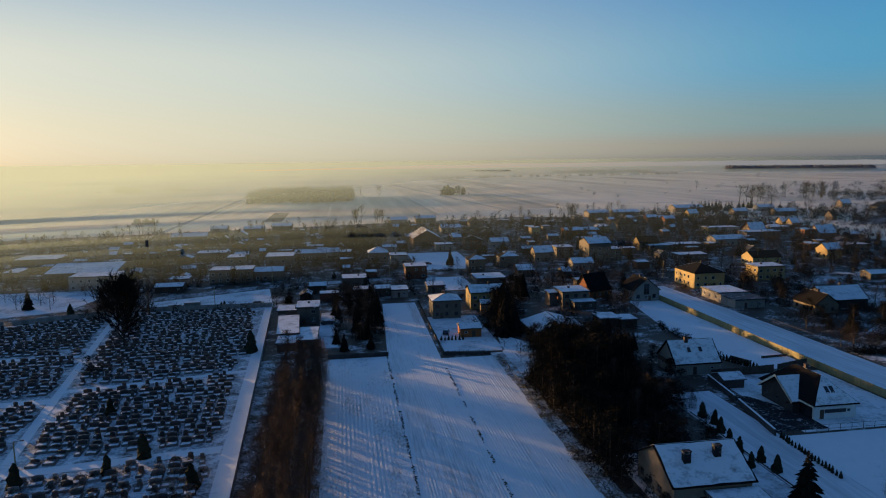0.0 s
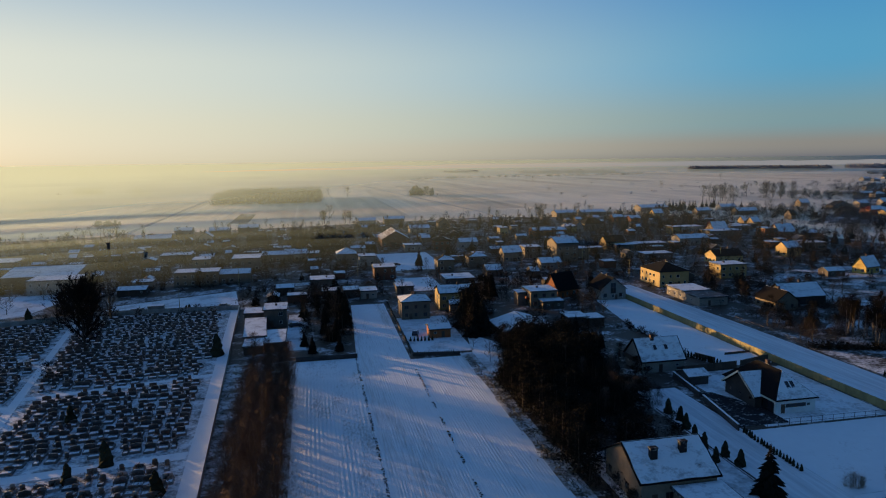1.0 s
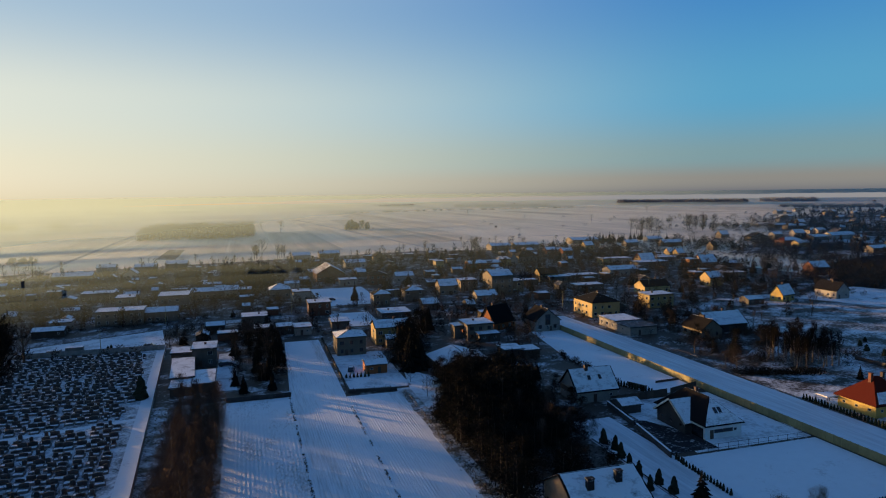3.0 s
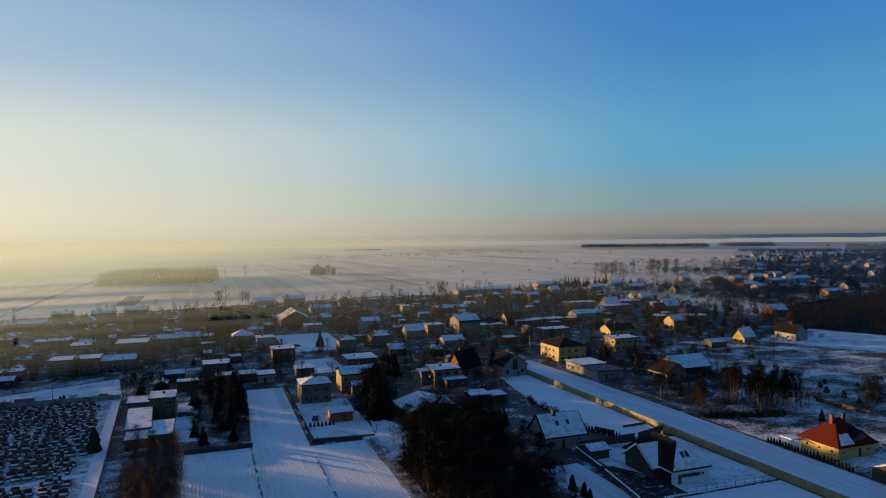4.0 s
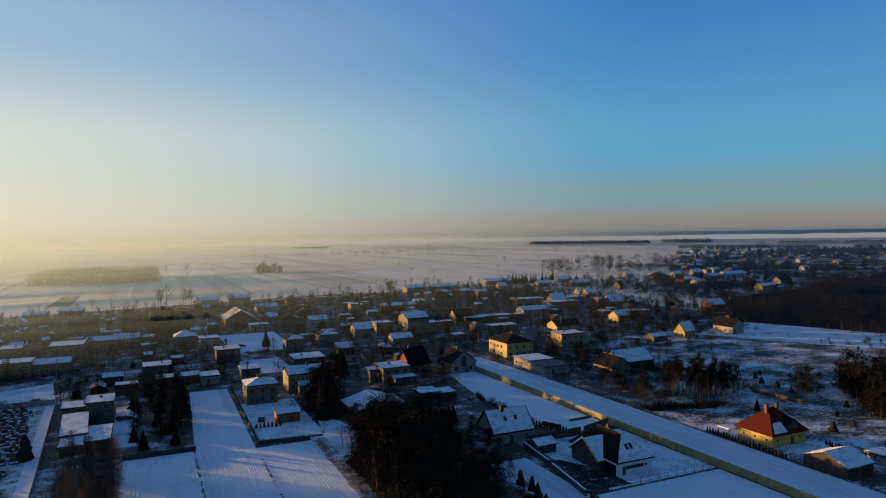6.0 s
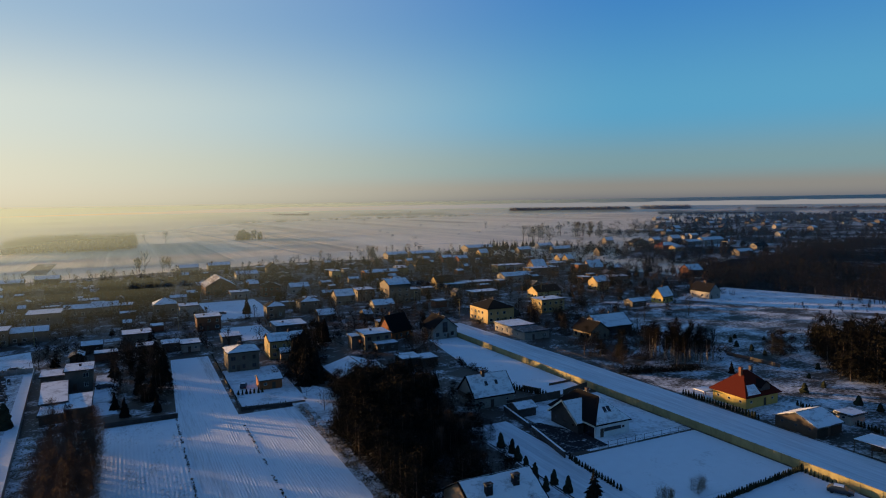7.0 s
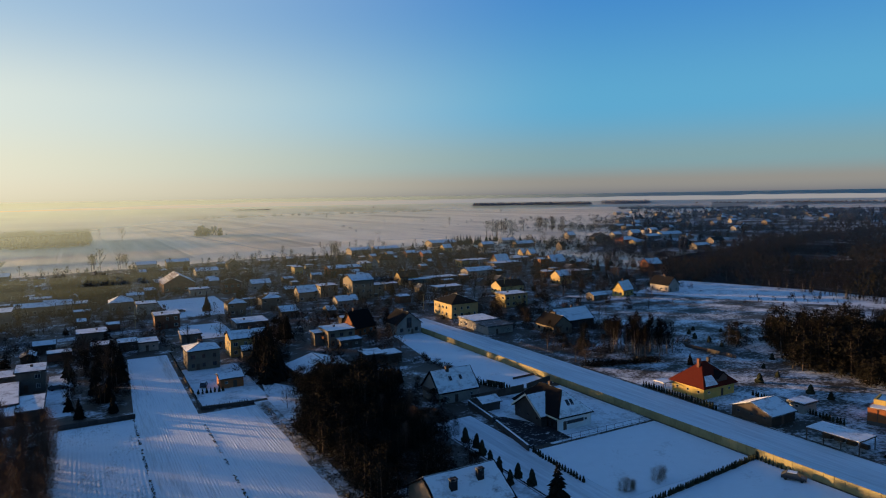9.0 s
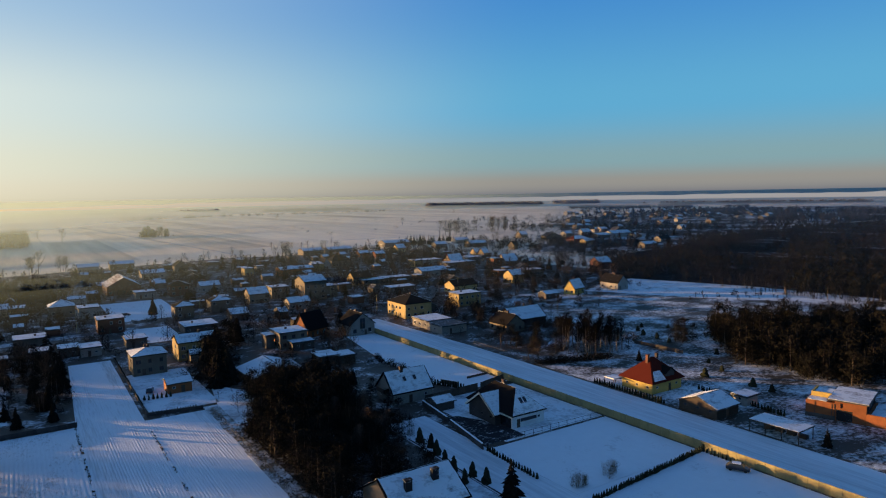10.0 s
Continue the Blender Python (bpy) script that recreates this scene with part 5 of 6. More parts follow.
# ---------------------------------------------------------------- plants
spruces = [tree_kind("spruce", spruce_meshes(s, 10, 3.0), "dark green spruce with drooping branches", "tree", "spruces") for s in (1, 2, 3)]
PINES = [pine_meshes(s, 9, 32) for s in (4, 5, 6)]
FULL_PINES = [pine_meshes(s, 9, 19, 0.55) for s in (14, 15, 16)]  # coarser, for woods farther off
pines = [tree_kind("pine", both, "dark pine with dense needles in a small wood", "tree", "pines") for both in PINES]
bares = [tree_kind("bare_tree", bare_meshes(s, 10), "leafless tree with fine brown twigs", "tree", "bare trees") for s in (7, 8, 9)]
birches = [tree_kind("birch", bare_meshes(s, 12, 0.38, 16, bark=BIRCH, twig=FOREST, fuzz=9, low=0.3, droop=0.25), "slender bare birch with pale trunk", "tree", "birches") for s in (31, 32)]
far_spruces = [joined("spruce", spruce_meshes(s, 10, 3.0, 12, 8), "dark spruce among the village houses", "tree", "spruces") for s in (1, 2)]
far_bares = [joined("bare_tree", bare_meshes(s, 10, fuzz=10), "leafless tree among the village houses", "tree", "bare trees") for s in (7, 8, 9)]
saplings = []
for s in (81, 82):
    b = Build()
    for k in range(7):
        foot, a = Vector((random.Random(s + k).uniform(-0.3, 0.3), random.Random(s * 3 + k).uniform(-0.3, 0.3), 0)), k * 0.9
        b.tube(foot, foot + Vector((0.3 * math.cos(a), 0.3 * math.sin(a), 2.6 + 0.15 * k)), 0.022, 0.008, 3)
    thicket(random.Random(s), b, 0, 0, 3.6, 0.55, 150, 0.014)
    saplings.append(tagged(part("sapling", b, TUFT), "clump of thin pale saplings on open snow", "tree", "saplings"))
fruits = [tree_kind("fruit_tree", bare_meshes(s, 5, 1.0, 9, fuzz=6), "small bare spreading fruit tree on snow", "tree", "fruit trees") for s in (33, 34)]

far_fruits = [joined("fruit_tree", bare_meshes(s, 5, 0.95, 8, fuzz=5), "small bare garden tree", "tree", "fruit trees") for s in (33, 34)]


def brown_meshes(seed, height):
    """A tall bare tree wrapped in a haze of fine twigs down to the ground."""
    rnd = random.Random(seed)
    t, _ = bare_meshes(seed, height, 0.4, 4, twig=RUST, fuzz=1)
    b = Build()
    for k in range(2600):
        f = rnd.uniform(0.02, 1.0) ** 0.8
        r = (0.5 + 2.1 * math.sin(math.pi * min(1, f * 0.82 + 0.12))) * rnd.uniform(0.1, 1.15)
        a = rnd.uniform(0, 2 * math.pi)
        p = Vector((math.cos(a) * r, math.sin(a) * r, height * f))
        d = Vector((math.cos(a) * 0.5 + rnd.gauss(0, 0.6), math.sin(a) * 0.5 + rnd.gauss(0, 0.6), rnd.uniform(0.1, 1.0))).normalized() * rnd.uniform(0.4, 1.0)
        s = Vector((-math.sin(a), math.cos(a), 0)) * rnd.uniform(0.016, 0.036)
        b.add([p - s, p + s, p + d], [(0, 1, 2)])
    return t, b.mesh("crown", RUST)


browns = [tree_kind("brown_tree", brown_meshes(s, 11.5), "tall bare tree thick with rust-brown twigs", "tree", "row of brown trees") for s in (20, 21, 22)]
thujas = [tagged(part("thuja", thuja_mesh(s, 1.5, 0.36), None), "small dark columnar thuja in a row", "shrub", "thujas") for s in (51, 52)]
columns = [tagged(part("column_thuja", thuja_mesh(s, 5.0, 1.25), None), "tall dark columnar thuja", "shrub", "tall thujas") for s in (53, 54)]
bushes = [tagged(part("bush", bush_mesh(s, 2.2, 1.5, m, 150, 0.34), None), lab, "bush", "bushes") for s, m, lab in
          ((61, TWIG, "leafless brown garden bush"), (62, NEEDLE, "dark evergreen garden bush"), (63, TWIG, "leafless brown garden bush"))]
great = tree_kind("great_tree", bare_meshes(71, 21, 0.62, 30, twig=FOREST, fuzz=34, low=0.12), "great dark leafless tree standing among graves", "tree", "great trees")


def pine_wood(name, spots, label, kinds):
    """Many pines too close to tell apart, trunks and crowns in one mesh."""
    b = Build()
    for k, (x, y, size) in enumerate(spots):
        m = pose(x, y, 0, 0, 0, (x * 53 + y * 29) % 360) @ Matrix.Scale(size, 4)
        for slot, me in enumerate(kinds[k % 3]):
            src = Build()
            src.v, src.f = [v.co for v in me.vertices], [tuple(p.vertices) for p in me.polygons]
            b.take(src, m, slot)
    return tagged(part(name, b.mesh(name, BARK, NEEDLE), None), label, "forest", kind="stuff")


inner, grouped = [], []  # pines deep in the woods
rnd = random.Random(42)
# the row of brown trees beside the cemetery strip
for k in range(66):
    put(browns[k % 3], -11.2 + (k % 3) * 3.2 - 3.2 + rnd.uniform(-0.8, 0.8), 70 + 1.4 * k + rnd.uniform(-0.6, 0.6), rnd.uniform(0.95, 1.15), rnd.uniform(0.85, 1.05))
# the dark pine wood right of the fields
placed = 0
while placed < 235:
    x, y = rnd.uniform(42, 74), rnd.uniform(99, 192)
    if y < 112 and x > 46 or y > 165 and x > 42 + (192 - y) * 1.1 or (x - 60) ** 2 + (y - 118) ** 2 < 20 or x > 70 - max(0, 125 - y):
        continue
    if 53 < x < 74 and 182 < y < 206 or x < 51 and y > 157:
        continue
    size = rnd.uniform(0.72, 1.05) * (1.22 if x > 56 and y > 146 else 1.0 if x < 54 else 0.68)
    if x > 54:
        inner.append((x, y, size))
    else:
        put(pines[placed % 3], x, y, size, rnd.uniform(0.85, 1.1))
    placed += 1
for x, y, z in ((64, 131, 0.6), (67, 138, 0.65), (62, 143, 0.6), (69, 130, 0.5), (65, 126, 0.55), (70, 144, 0.6), (58, 122, 0.6), (47, 112, 0.55)):
    put(browns[int(y) % 3], x, y, z)
for x, y in ((44, 122), (49, 135), (56, 128), (63, 150), (52, 158)):
    put(birches[0], x, y, 0.7)
for x, y, z in ((43.2, 96, 0.7), (44.6, 90, 0.6), (43.4, 103, 0.8), (46, 100, 0.7), (49.5, 103.5, 0.75), (54, 105, 0.8), (59, 106, 0.8), (64, 104, 0.7), (44, 84, 0.6), (66.5, 110, 0.7), (45.6, 86.5, 0.5)):
    put(pines[int(x) % 3], x, y, z)
for x, y, z in ((71.8, 113.9, 0.42), (70.6, 109, 0.38), (70.1, 105, 0.4), (71.7, 101, 0.38), (73, 118, 0.4), (72.6, 122, 0.42), (72.0, 97, 0.4), (68.8, 99.5, 0.36)):
    put(columns[int(x * 10) % 2], x, y, z * 2.2, 0.75)
for x, y, z in ((73.4, 128, 0.5), (76, 143, 0.7), (79, 148, 0.6), (76, 152, 0.7), (80, 160, 0.6), (75.5, 136, 0.75)):
    put(pines[int(y) % 3], x, y, z * 0.9)
for x, y, z in ((105, 236, 0.8), (104.5, 245, 0.9), (91, 254, 0.8), (99, 221, 0.5), (74, 204, 0.7)):
    put(bares[int(x) % 3] if int(y) % 2 else pines[int(x) % 3], x, y, z)
for k in range(34):  # belt of trees behind the houses at the meadow's edge
    x, y = rnd.uniform(205, 330), rnd.uniform(272, 345)
    if free(x, y, 1.0):
        put((bares + pines)[k % 6], x, y, rnd.uniform(0.7, 1.1))
# the grove between the cottage and the long field
for k in range(54):
    x, y = rnd.uniform(-5.0, 10.5), rnd.uniform(190, 256)
    put(spruces[k % 3] if k % 5 == 0 else bares[k % 2] if k % 5 == 3 else pines[k % 3], x, y, rnd.uniform(0.55, 0.95) * (0.72 if y < 204 else 0.95))
for x, y, z in ((47.5, 197, 1.2), (50.5, 200, 1.2)):
    put(pines[int(y) % 3], x, y, z)
for x, y, s in ((-1.5, 186, 0.55), (6.1, 186.5, 0.5), (49, 200, 0.8), (53.8, 334.8, 0.9),
                (80.2, 171.7, 0.5), (-119.6, 264.6, 0.85), 
                (140.6, 69.7, 0.42), (139.1, 103.4, 0.3), (166.2, 141, 0.4),
                (50.8, 194, 1.2), (47.6, 193, 1.25)):
    put(spruces[int(x) % 3], x, y, s)
for x, y, z in ((47, 205, 1.25), (50.5, 205.5, 1.2)):
    put(spruces[int(y) % 3], x, y, z)
put(spruces[0], 70.0, 87.0, 1.0, 0.85)
for x, y, z in ((45.5, 166, 0.8), (47.5, 174, 0.7), (44.6, 181, 0.6)):
    put(fruits[int(y) % 2], x, y, z)
put(great, -65.7, 200.6, 1.0)
put(great, -76.5, 243, 0.62)
put(great, -86, 246, 0.5)
put(pines[1], -66.8, 177.2, 0.85, 0.7)
for x, y, s in ((-38.7, 122.6, 0.95), (-43.1, 116.7, 0.75), (-27.2, 108.8, 0.9), (-56.9, 114.1, 0.9), (-28.1, 190.2, 1.3), (-52, 146, 0.8), (-99.6, 251, 0.9), (-47, 252.5, 0.5), (-46, 252.6, 0.55)):
    put(columns[int(-x) % 2], x, y, s * 1.45, 0.7)
for k in range(10):
    put(bares[k % 3], -78 + rnd.uniform(-9, 8), 236 + rnd.uniform(-6, 12), rnd.uniform(1.0, 1.45))
for k in range(14):
    put(fruits[k % 2], rnd.uniform(-150, -104), rnd.uniform(258, 292), rnd.uniform(0.8, 1.2))
# round dark bushes dotted over the meadow
for x, y, z in ((202, 172, 0.9), (197.5, 165.7, 1.0), (196.9, 158.7, 1.0), (195, 151.9, 0.8), (192.8, 131.3, 0.9), (166.5, 117.2, 1.2), (168.5, 103.6, 1.1), (168, 97.8, 0.9), (176, 118, 0.8), (181, 126, 0.7), (209, 176, 0.8), (215, 168, 0.7)):
    put(columns[int(x) % 2], x, y, z * 0.95, 0.5)
for k in range(30):  # the wood's near end, down to the driveway
    x, y = rnd.uniform(50, 64), rnd.uniform(106, 130)
    if y > 103 + max(0, x - 62) * 0.5:
        inner.append((x, y, rnd.uniform(0.5, 0.8)))
# thuja rows
def row(protos, x0, y0, x1, y1, step, size):
    n = int(math.hypot(x1 - x0, y1 - y0) / step)
    for k in range(n + 1):
        put(protos[k % len(protos)], x0 + (x1 - x0) * k / n + rnd.uniform(-0.08, 0.08), y0 + (y1 - y0) * k / n + rnd.uniform(-0.08, 0.08), size * rnd.uniform(0.85, 1.12))


row(thujas, 82.8, 80.2, 118.0, 83.4, 0.72, 0.95)
row(thujas, 117.6, 83.0, 117.4, 74, 0.9, 0.7)
row(thujas, 81.7, 109.5, 80.9, 93, 0.9, 0.9)
row(thujas, 98.4, 159, 103.2, 149, 0.8, 1.1)
for k in range(22):
    put(bushes[k % 3], 99.5 + rnd.uniform(-1.6, 1.2), 160 + 1.75 * k + rnd.uniform(-0.6, 0.6), rnd.uniform(0.55, 0.85))
for k in range(16):
    put(bushes[1], 137.8 + 1.5 * k, 156.3 - 0.48 * k + rnd.uniform(-1.0, 1.0), rnd.uniform(0.9, 1.3))
for x, y, z in ((146, 168, 0.8), (150, 172, 0.9), (154, 166, 0.8), (157, 180, 0.9), (150, 186, 0.8), (175, 153, 0.5), (178, 160, 0.7), (146, 178, 0.7)):
    put(pines[int(x) % 3], x, y, z)
row(thujas, 27.4, 176.8, 37.5, 175.9, 0.62, 0.8)
row(thujas, 27.6, 191.4, 34.2, 191.0, 1.0, 1.05)
row(thujas, 26.2, 186, 26.9, 246, 1.6, 0.8)
row(thujas, 136.8, 108, 136.9, 132, 0.9, 1.1)
row(thujas, 154.6, 110.6, 151.9, 85.3, 0.85, 1.0)
row(columns, 152, 176, 160, 184, 1.2, 0.8)
# beyond the road
for k in range(34):
    x, y = rnd.uniform(150, 236), rnd.uniform(176, 262)
    if free(x, y, 1.0) and y > 172 + (x - 150) * 0.55:
        put((bares + pines)[k % 6] if k % 2 else bushes[k % 3], x, y, rnd.uniform(0.7, 1.0))
for k in range(30):
    put(birches[k % 2], 156 + rnd.uniform(0, 18), 153 + rnd.uniform(0, 18), rnd.uniform(0.75, 1.1))
for k in range(12):
    put(fruits[k % 2], 138.5 + rnd.uniform(0, 16), 160 + rnd.uniform(0, 48), rnd.uniform(0.6, 1.1))
for k in range(12):
    put(saplings[k % 2], (85.5 if k < 7 else 93.5) + rnd.uniform(-1.6, 1.6), (86.2 if k < 7 else 85.6) + rnd.uniform(-1.2, 1.4), rnd.uniform(0.6, 1.0), 1.0)
placed = 0
for k in range(130):  # its thick lower edge
    y = rnd.uniform(80, 150)
    grouped.append((187 + max(0, y - 97) * 0.12 + max(0, y - 120) * 0.75 + max(0, 92 - y) * 1.2 + rnd.uniform(0, 16), y, rnd.uniform(0.45, 0.8)))
while placed < 290:
    x, y = rnd.uniform(184, 275), rnd.uniform(82, 150)
    edge = 184 + max(0, y - 97) * 0.12 + max(0, y - 120) * 0.75 + max(0, 92 - y) * 1.2
    if x > edge and x < 282 - max(0, y - 112) * 1.2:
        if placed % 16 == 0:
            put(birches[placed % 2], x, y, rnd.uniform(0.7, 1.0))
        else:
            grouped.append((x, y, rnd.uniform(0.95, 1.4)))
        placed += 1
for x, y, z in ((200, 149.5, 1.1), (202.6, 151, 1.05), (198, 151.5, 0.9), (203.5, 148.5, 0.85), (200.5, 153.5, 1.0), (197.5, 148, 0.75)):
    put(pines[int(y) % 3], x, y, z, 0.9)


def far_edge(x):
    return 540 + 0.22 * x


# tall dark trees between the barn and the two-storey houses
for k in range(22):
    x, y = (rnd.uniform(48.5, 56.5), rnd.uniform(203.5, 218)) if k < 12 else (rnd.uniform(60, 75), rnd.uniform(236, 258))
    if free(x, y, 0.8):
        put((pines + spruces[:1] + pines)[k % 7], x, y, rnd.uniform(1.15, 1.5) if k < 12 else rnd.uniform(0.8, 1.1))
for k in range(26):
    x, y = rnd.uniform(86, 106), rnd.uniform(203, 250)
    if free(x, y, 0.8):
        put((bares + bushes)[k % 6], x, y, rnd.uniform(0.4, 0.65) if k % 6 < 3 else rnd.uniform(0.8, 1.3))


def sun_gap(x, y):
    """The strip left free of plants so that low sun reaches the lone yellow house."""
    along, aside = (y - 256) * 0.72 - (x - 246) * 0.69, (x - 246) * 0.72 + (y - 256) * 0.69
    return 0 < along < 70 and abs(aside) < 6


def garden(x, y):
    return free(x, y, 0.5) and not sun_gap(x, y) and y < far_edge(x) and (y > 245 or 40 < x < 117 or 138 < x < 190) and not (x > 190 and y < 262 + (x - 190) * 0.1) and not (138 < x < 158 and y < 210) and y > 190


# gardens full of trees and bushes
count = {"bush": 0, "fruit": 0, "bare": 0, "spruce": 0}
most = {"bush": 120, "fruit": 74, "bare": 120, "spruce": 90}
kinds = {"bush": bushes, "fruit": far_fruits, "bare": far_bares, "spruce": far_spruces}
while sum(count.values()) < sum(most.values()):
    x, y = rnd.uniform(-230, 345), rnd.uniform(190, 640)
    k = rnd.choice(list(most))
    if count[k] < most[k] and garden(x, y):
        put(kinds[k][count[k] % len(kinds[k])], x, y, rnd.uniform(0.8, 1.5) if k in ("bush", "fruit") else rnd.uniform(0.5, 1.0))
        count[k] += 1
shrubs = Build()
n = 0
while n < 2900:
    x, y = rnd.uniform(-240, 360), rnd.uniform(190, 640)
    if garden(x, y):
        tall = rnd.uniform(1.2, 4.0) if n % 4 else rnd.uniform(4, 7.5)
        thicket(rnd, shrubs, x, y, tall, rnd.uniform(0.8, 2.8), 84, 0.085)
        n += 1
for k in range(420):  # scrub beyond the road, thinning out over the meadow
    x, y = (rnd.uniform(142, 190), rnd.uniform(158, 250)) if k < 260 else (rnd.uniform(186, 305), rnd.uniform(232, 300))
    if free(x, y, 0.4) and not sun_gap(x, y) and (k < 260 and (x > 155 or y < 200) or k >= 260 and y > 236 + (x - 190) * 0.16):
        thicket(rnd, shrubs, x, y, rnd.uniform(0.8, 4.0), rnd.uniform(0.8, 2.4), 90, 0.06)
for k in range(150):
    x, y = rnd.uniform(200, 300), rnd.uniform(185, 245)
    if noise.noise((x * 0.05, y * 0.09, 3)) > 0.12:
        thicket(rnd, shrubs, x, y, rnd.uniform(0.3, 0.9), rnd.uniform(0.8, 2.2), 60, 0.06)
far_forest("garden_trees", [(x, y, h) for x, y, h in scatter(rnd, garden, 520, -230, 250, 345, 640, 4.5, 9.5)] + scatter(rnd, lambda x, y: (x - 4) ** 2 + (y - 415) ** 2 < 20 ** 2 and free(x, y), 40, -20, 390, 30, 440, 9, 14)
           + scatter(rnd, lambda x, y: free(x, y), 12, -4, 250, 12, 270, 4, 6.5), "dark leafless trees crowding the gardens", 15, 170, 1.5, FOREST, 0.022)
tagged(part("garden_shrubs", shrubs, TWIG), "tangle of leafless hedges and shrubs in the gardens", "shrubs", kind="stuff")
tangle = Build()
for cx, cy, sx, sy, n in ((1000, 900, 420, 300, 420), (470, 520, 120, 90, 330), (420, 400, 60, 60, 160), (760, 640, 130, 120, 260), (700, 780, 150, 90, 200)):
    for k in range(n):
        x, y = cx + rnd.gauss(0, sx * 0.5), cy + rnd.gauss(0, sy * 0.5)
        if free(x, y, 0.5) and x > 300 and y > 330 + (x - 300) * 0.3:
            thicket(rnd, tangle, x, y, rnd.uniform(3, 9), rnd.uniform(2, 5), 90, 0.1)
far_forest("town_woods", scatter(rnd, lambda x, y: 45 < math.degrees(math.atan2(x, y)) < 70 and 620 < math.hypot(x, y) < 2100 and free(x, y, 1.0) and noise.noise((x * 0.006, y * 0.006, 2)) > -0.12, 900, 420, 300, 2000, 1500, 5, 10),
           "dark leafless trees crowding the far town", 16, 26, 2.2, FOREST, 0.07)
tagged(part("town_trees", tangle, FOREST), "leafless trees and scrub between far houses", "trees", kind="stuff")
for cx, cy, n, spread, kinds, size in ((-5, 428, 16, 11, far_bares + far_spruces, 1.2), (-150, 500, 14, 40, far_bares, 1.0), (8.7, 592, 5, 8, far_bares, 1.5), (32, 586, 5, 7, far_bares, 1.2), (-60, 560, 10, 40, far_bares, 0.7), (150, 590, 12, 50, far_bares, 0.8), (260, 640, 14, 50, far_bares, 0.9),
                                       (205, 575, 8, 12, far_bares, 1.2), (375, 628, 26, 20, far_spruces, 1.15), (430, 645, 12, 18, far_spruces, 0.9), (500, 735, 10, 22, far_bares, 1.9), (620, 780, 16, 40, far_bares, 1.9), (700, 760, 14, 40, far_bares, 1.6), (420, 560, 18, 70, far_bares + bushes, 1.1), (360, 470, 16, 50, far_bares + bushes, 1.0), (330, 360, 26, 36, far_bares + far_spruces, 0.9), (500, 480, 12, 50, far_bares, 1.1)):
    for k in range(n):
        x, y = cx + rnd.gauss(0, spread * 0.5), cy + rnd.gauss(0, spread * 0.5)
        if free(x, y, 0.5):
            put(kinds[k % len(kinds)], x, y, size * rnd.uniform(0.7, 1.1))
for x, y, s in ((54, 1004, 1.7), (-320, 938, 1.6), (-392, 908, 1.4), (594, 1045, 1.5), (836, 1963, 2.2), (30, 1130, 1.4), (-20, 1180, 1.4), (520, 1500, 1.7), (1015, 1500, 1.8)):
    put(far_bares[0], x, y, s)

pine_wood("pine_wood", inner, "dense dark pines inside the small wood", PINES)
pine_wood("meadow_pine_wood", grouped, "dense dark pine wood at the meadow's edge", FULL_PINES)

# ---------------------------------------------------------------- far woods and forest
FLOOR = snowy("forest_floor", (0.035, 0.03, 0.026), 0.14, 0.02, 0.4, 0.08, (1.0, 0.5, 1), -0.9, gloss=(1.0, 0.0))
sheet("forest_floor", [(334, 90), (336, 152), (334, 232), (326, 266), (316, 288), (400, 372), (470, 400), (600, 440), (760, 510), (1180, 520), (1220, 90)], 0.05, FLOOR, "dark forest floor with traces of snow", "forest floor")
def in_forest(x, y):
    az, away = math.degrees(math.atan2(x, y)), math.hypot(x, y)
    return 46.5 < az < 78 and 428 - max(0, az - 49) * 4.1 + 60 * max(0, 48.5 - az) < away < 560 + max(0, az - 50) * 42 and rnd.random() < 1.2 - away / 1500 and noise.noise((x * 0.011 + y * 0.004, y * 0.016 - x * 0.005, 5)) > -0.3 + 0.2 * (away > 520)


def mixed(dark):
    """Patches of pine and of leafless wood side by side."""
    return lambda x, y: in_forest(x, y) and (noise.noise((x * 0.014, y * 0.02, 9)) + rnd.uniform(-0.12, 0.12) > 0.02) == dark


# colour lowered here too, in place of shade among the twigs
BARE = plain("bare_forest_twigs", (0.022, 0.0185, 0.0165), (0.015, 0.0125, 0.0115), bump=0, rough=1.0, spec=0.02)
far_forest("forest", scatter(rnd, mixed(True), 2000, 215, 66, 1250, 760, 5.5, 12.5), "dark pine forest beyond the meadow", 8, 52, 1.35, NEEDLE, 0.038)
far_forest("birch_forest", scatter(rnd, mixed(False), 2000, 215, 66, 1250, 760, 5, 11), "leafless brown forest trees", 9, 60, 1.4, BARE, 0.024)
far_forest("meadow_thicket", scatter(rnd, lambda x, y: x + y * 0.25 > 322 and x < 340, 130, 280, 95, 345, 215, 1.2, 2.8), "low scrub along the forest's edge", 18, 40, 1.8, FOREST, 0.05)
def wood_arc(az0, az1, r0, r1, n, h0, h1):
    """Trees between two bearings and two distances."""
    out = []
    for k in range(n):
        a, r = radians(rnd.uniform(az0, az1)), rnd.uniform(r0, r1)
        out.append((math.sin(a) * r, math.cos(a) * r, rnd.uniform(h0, h1)))
    return out


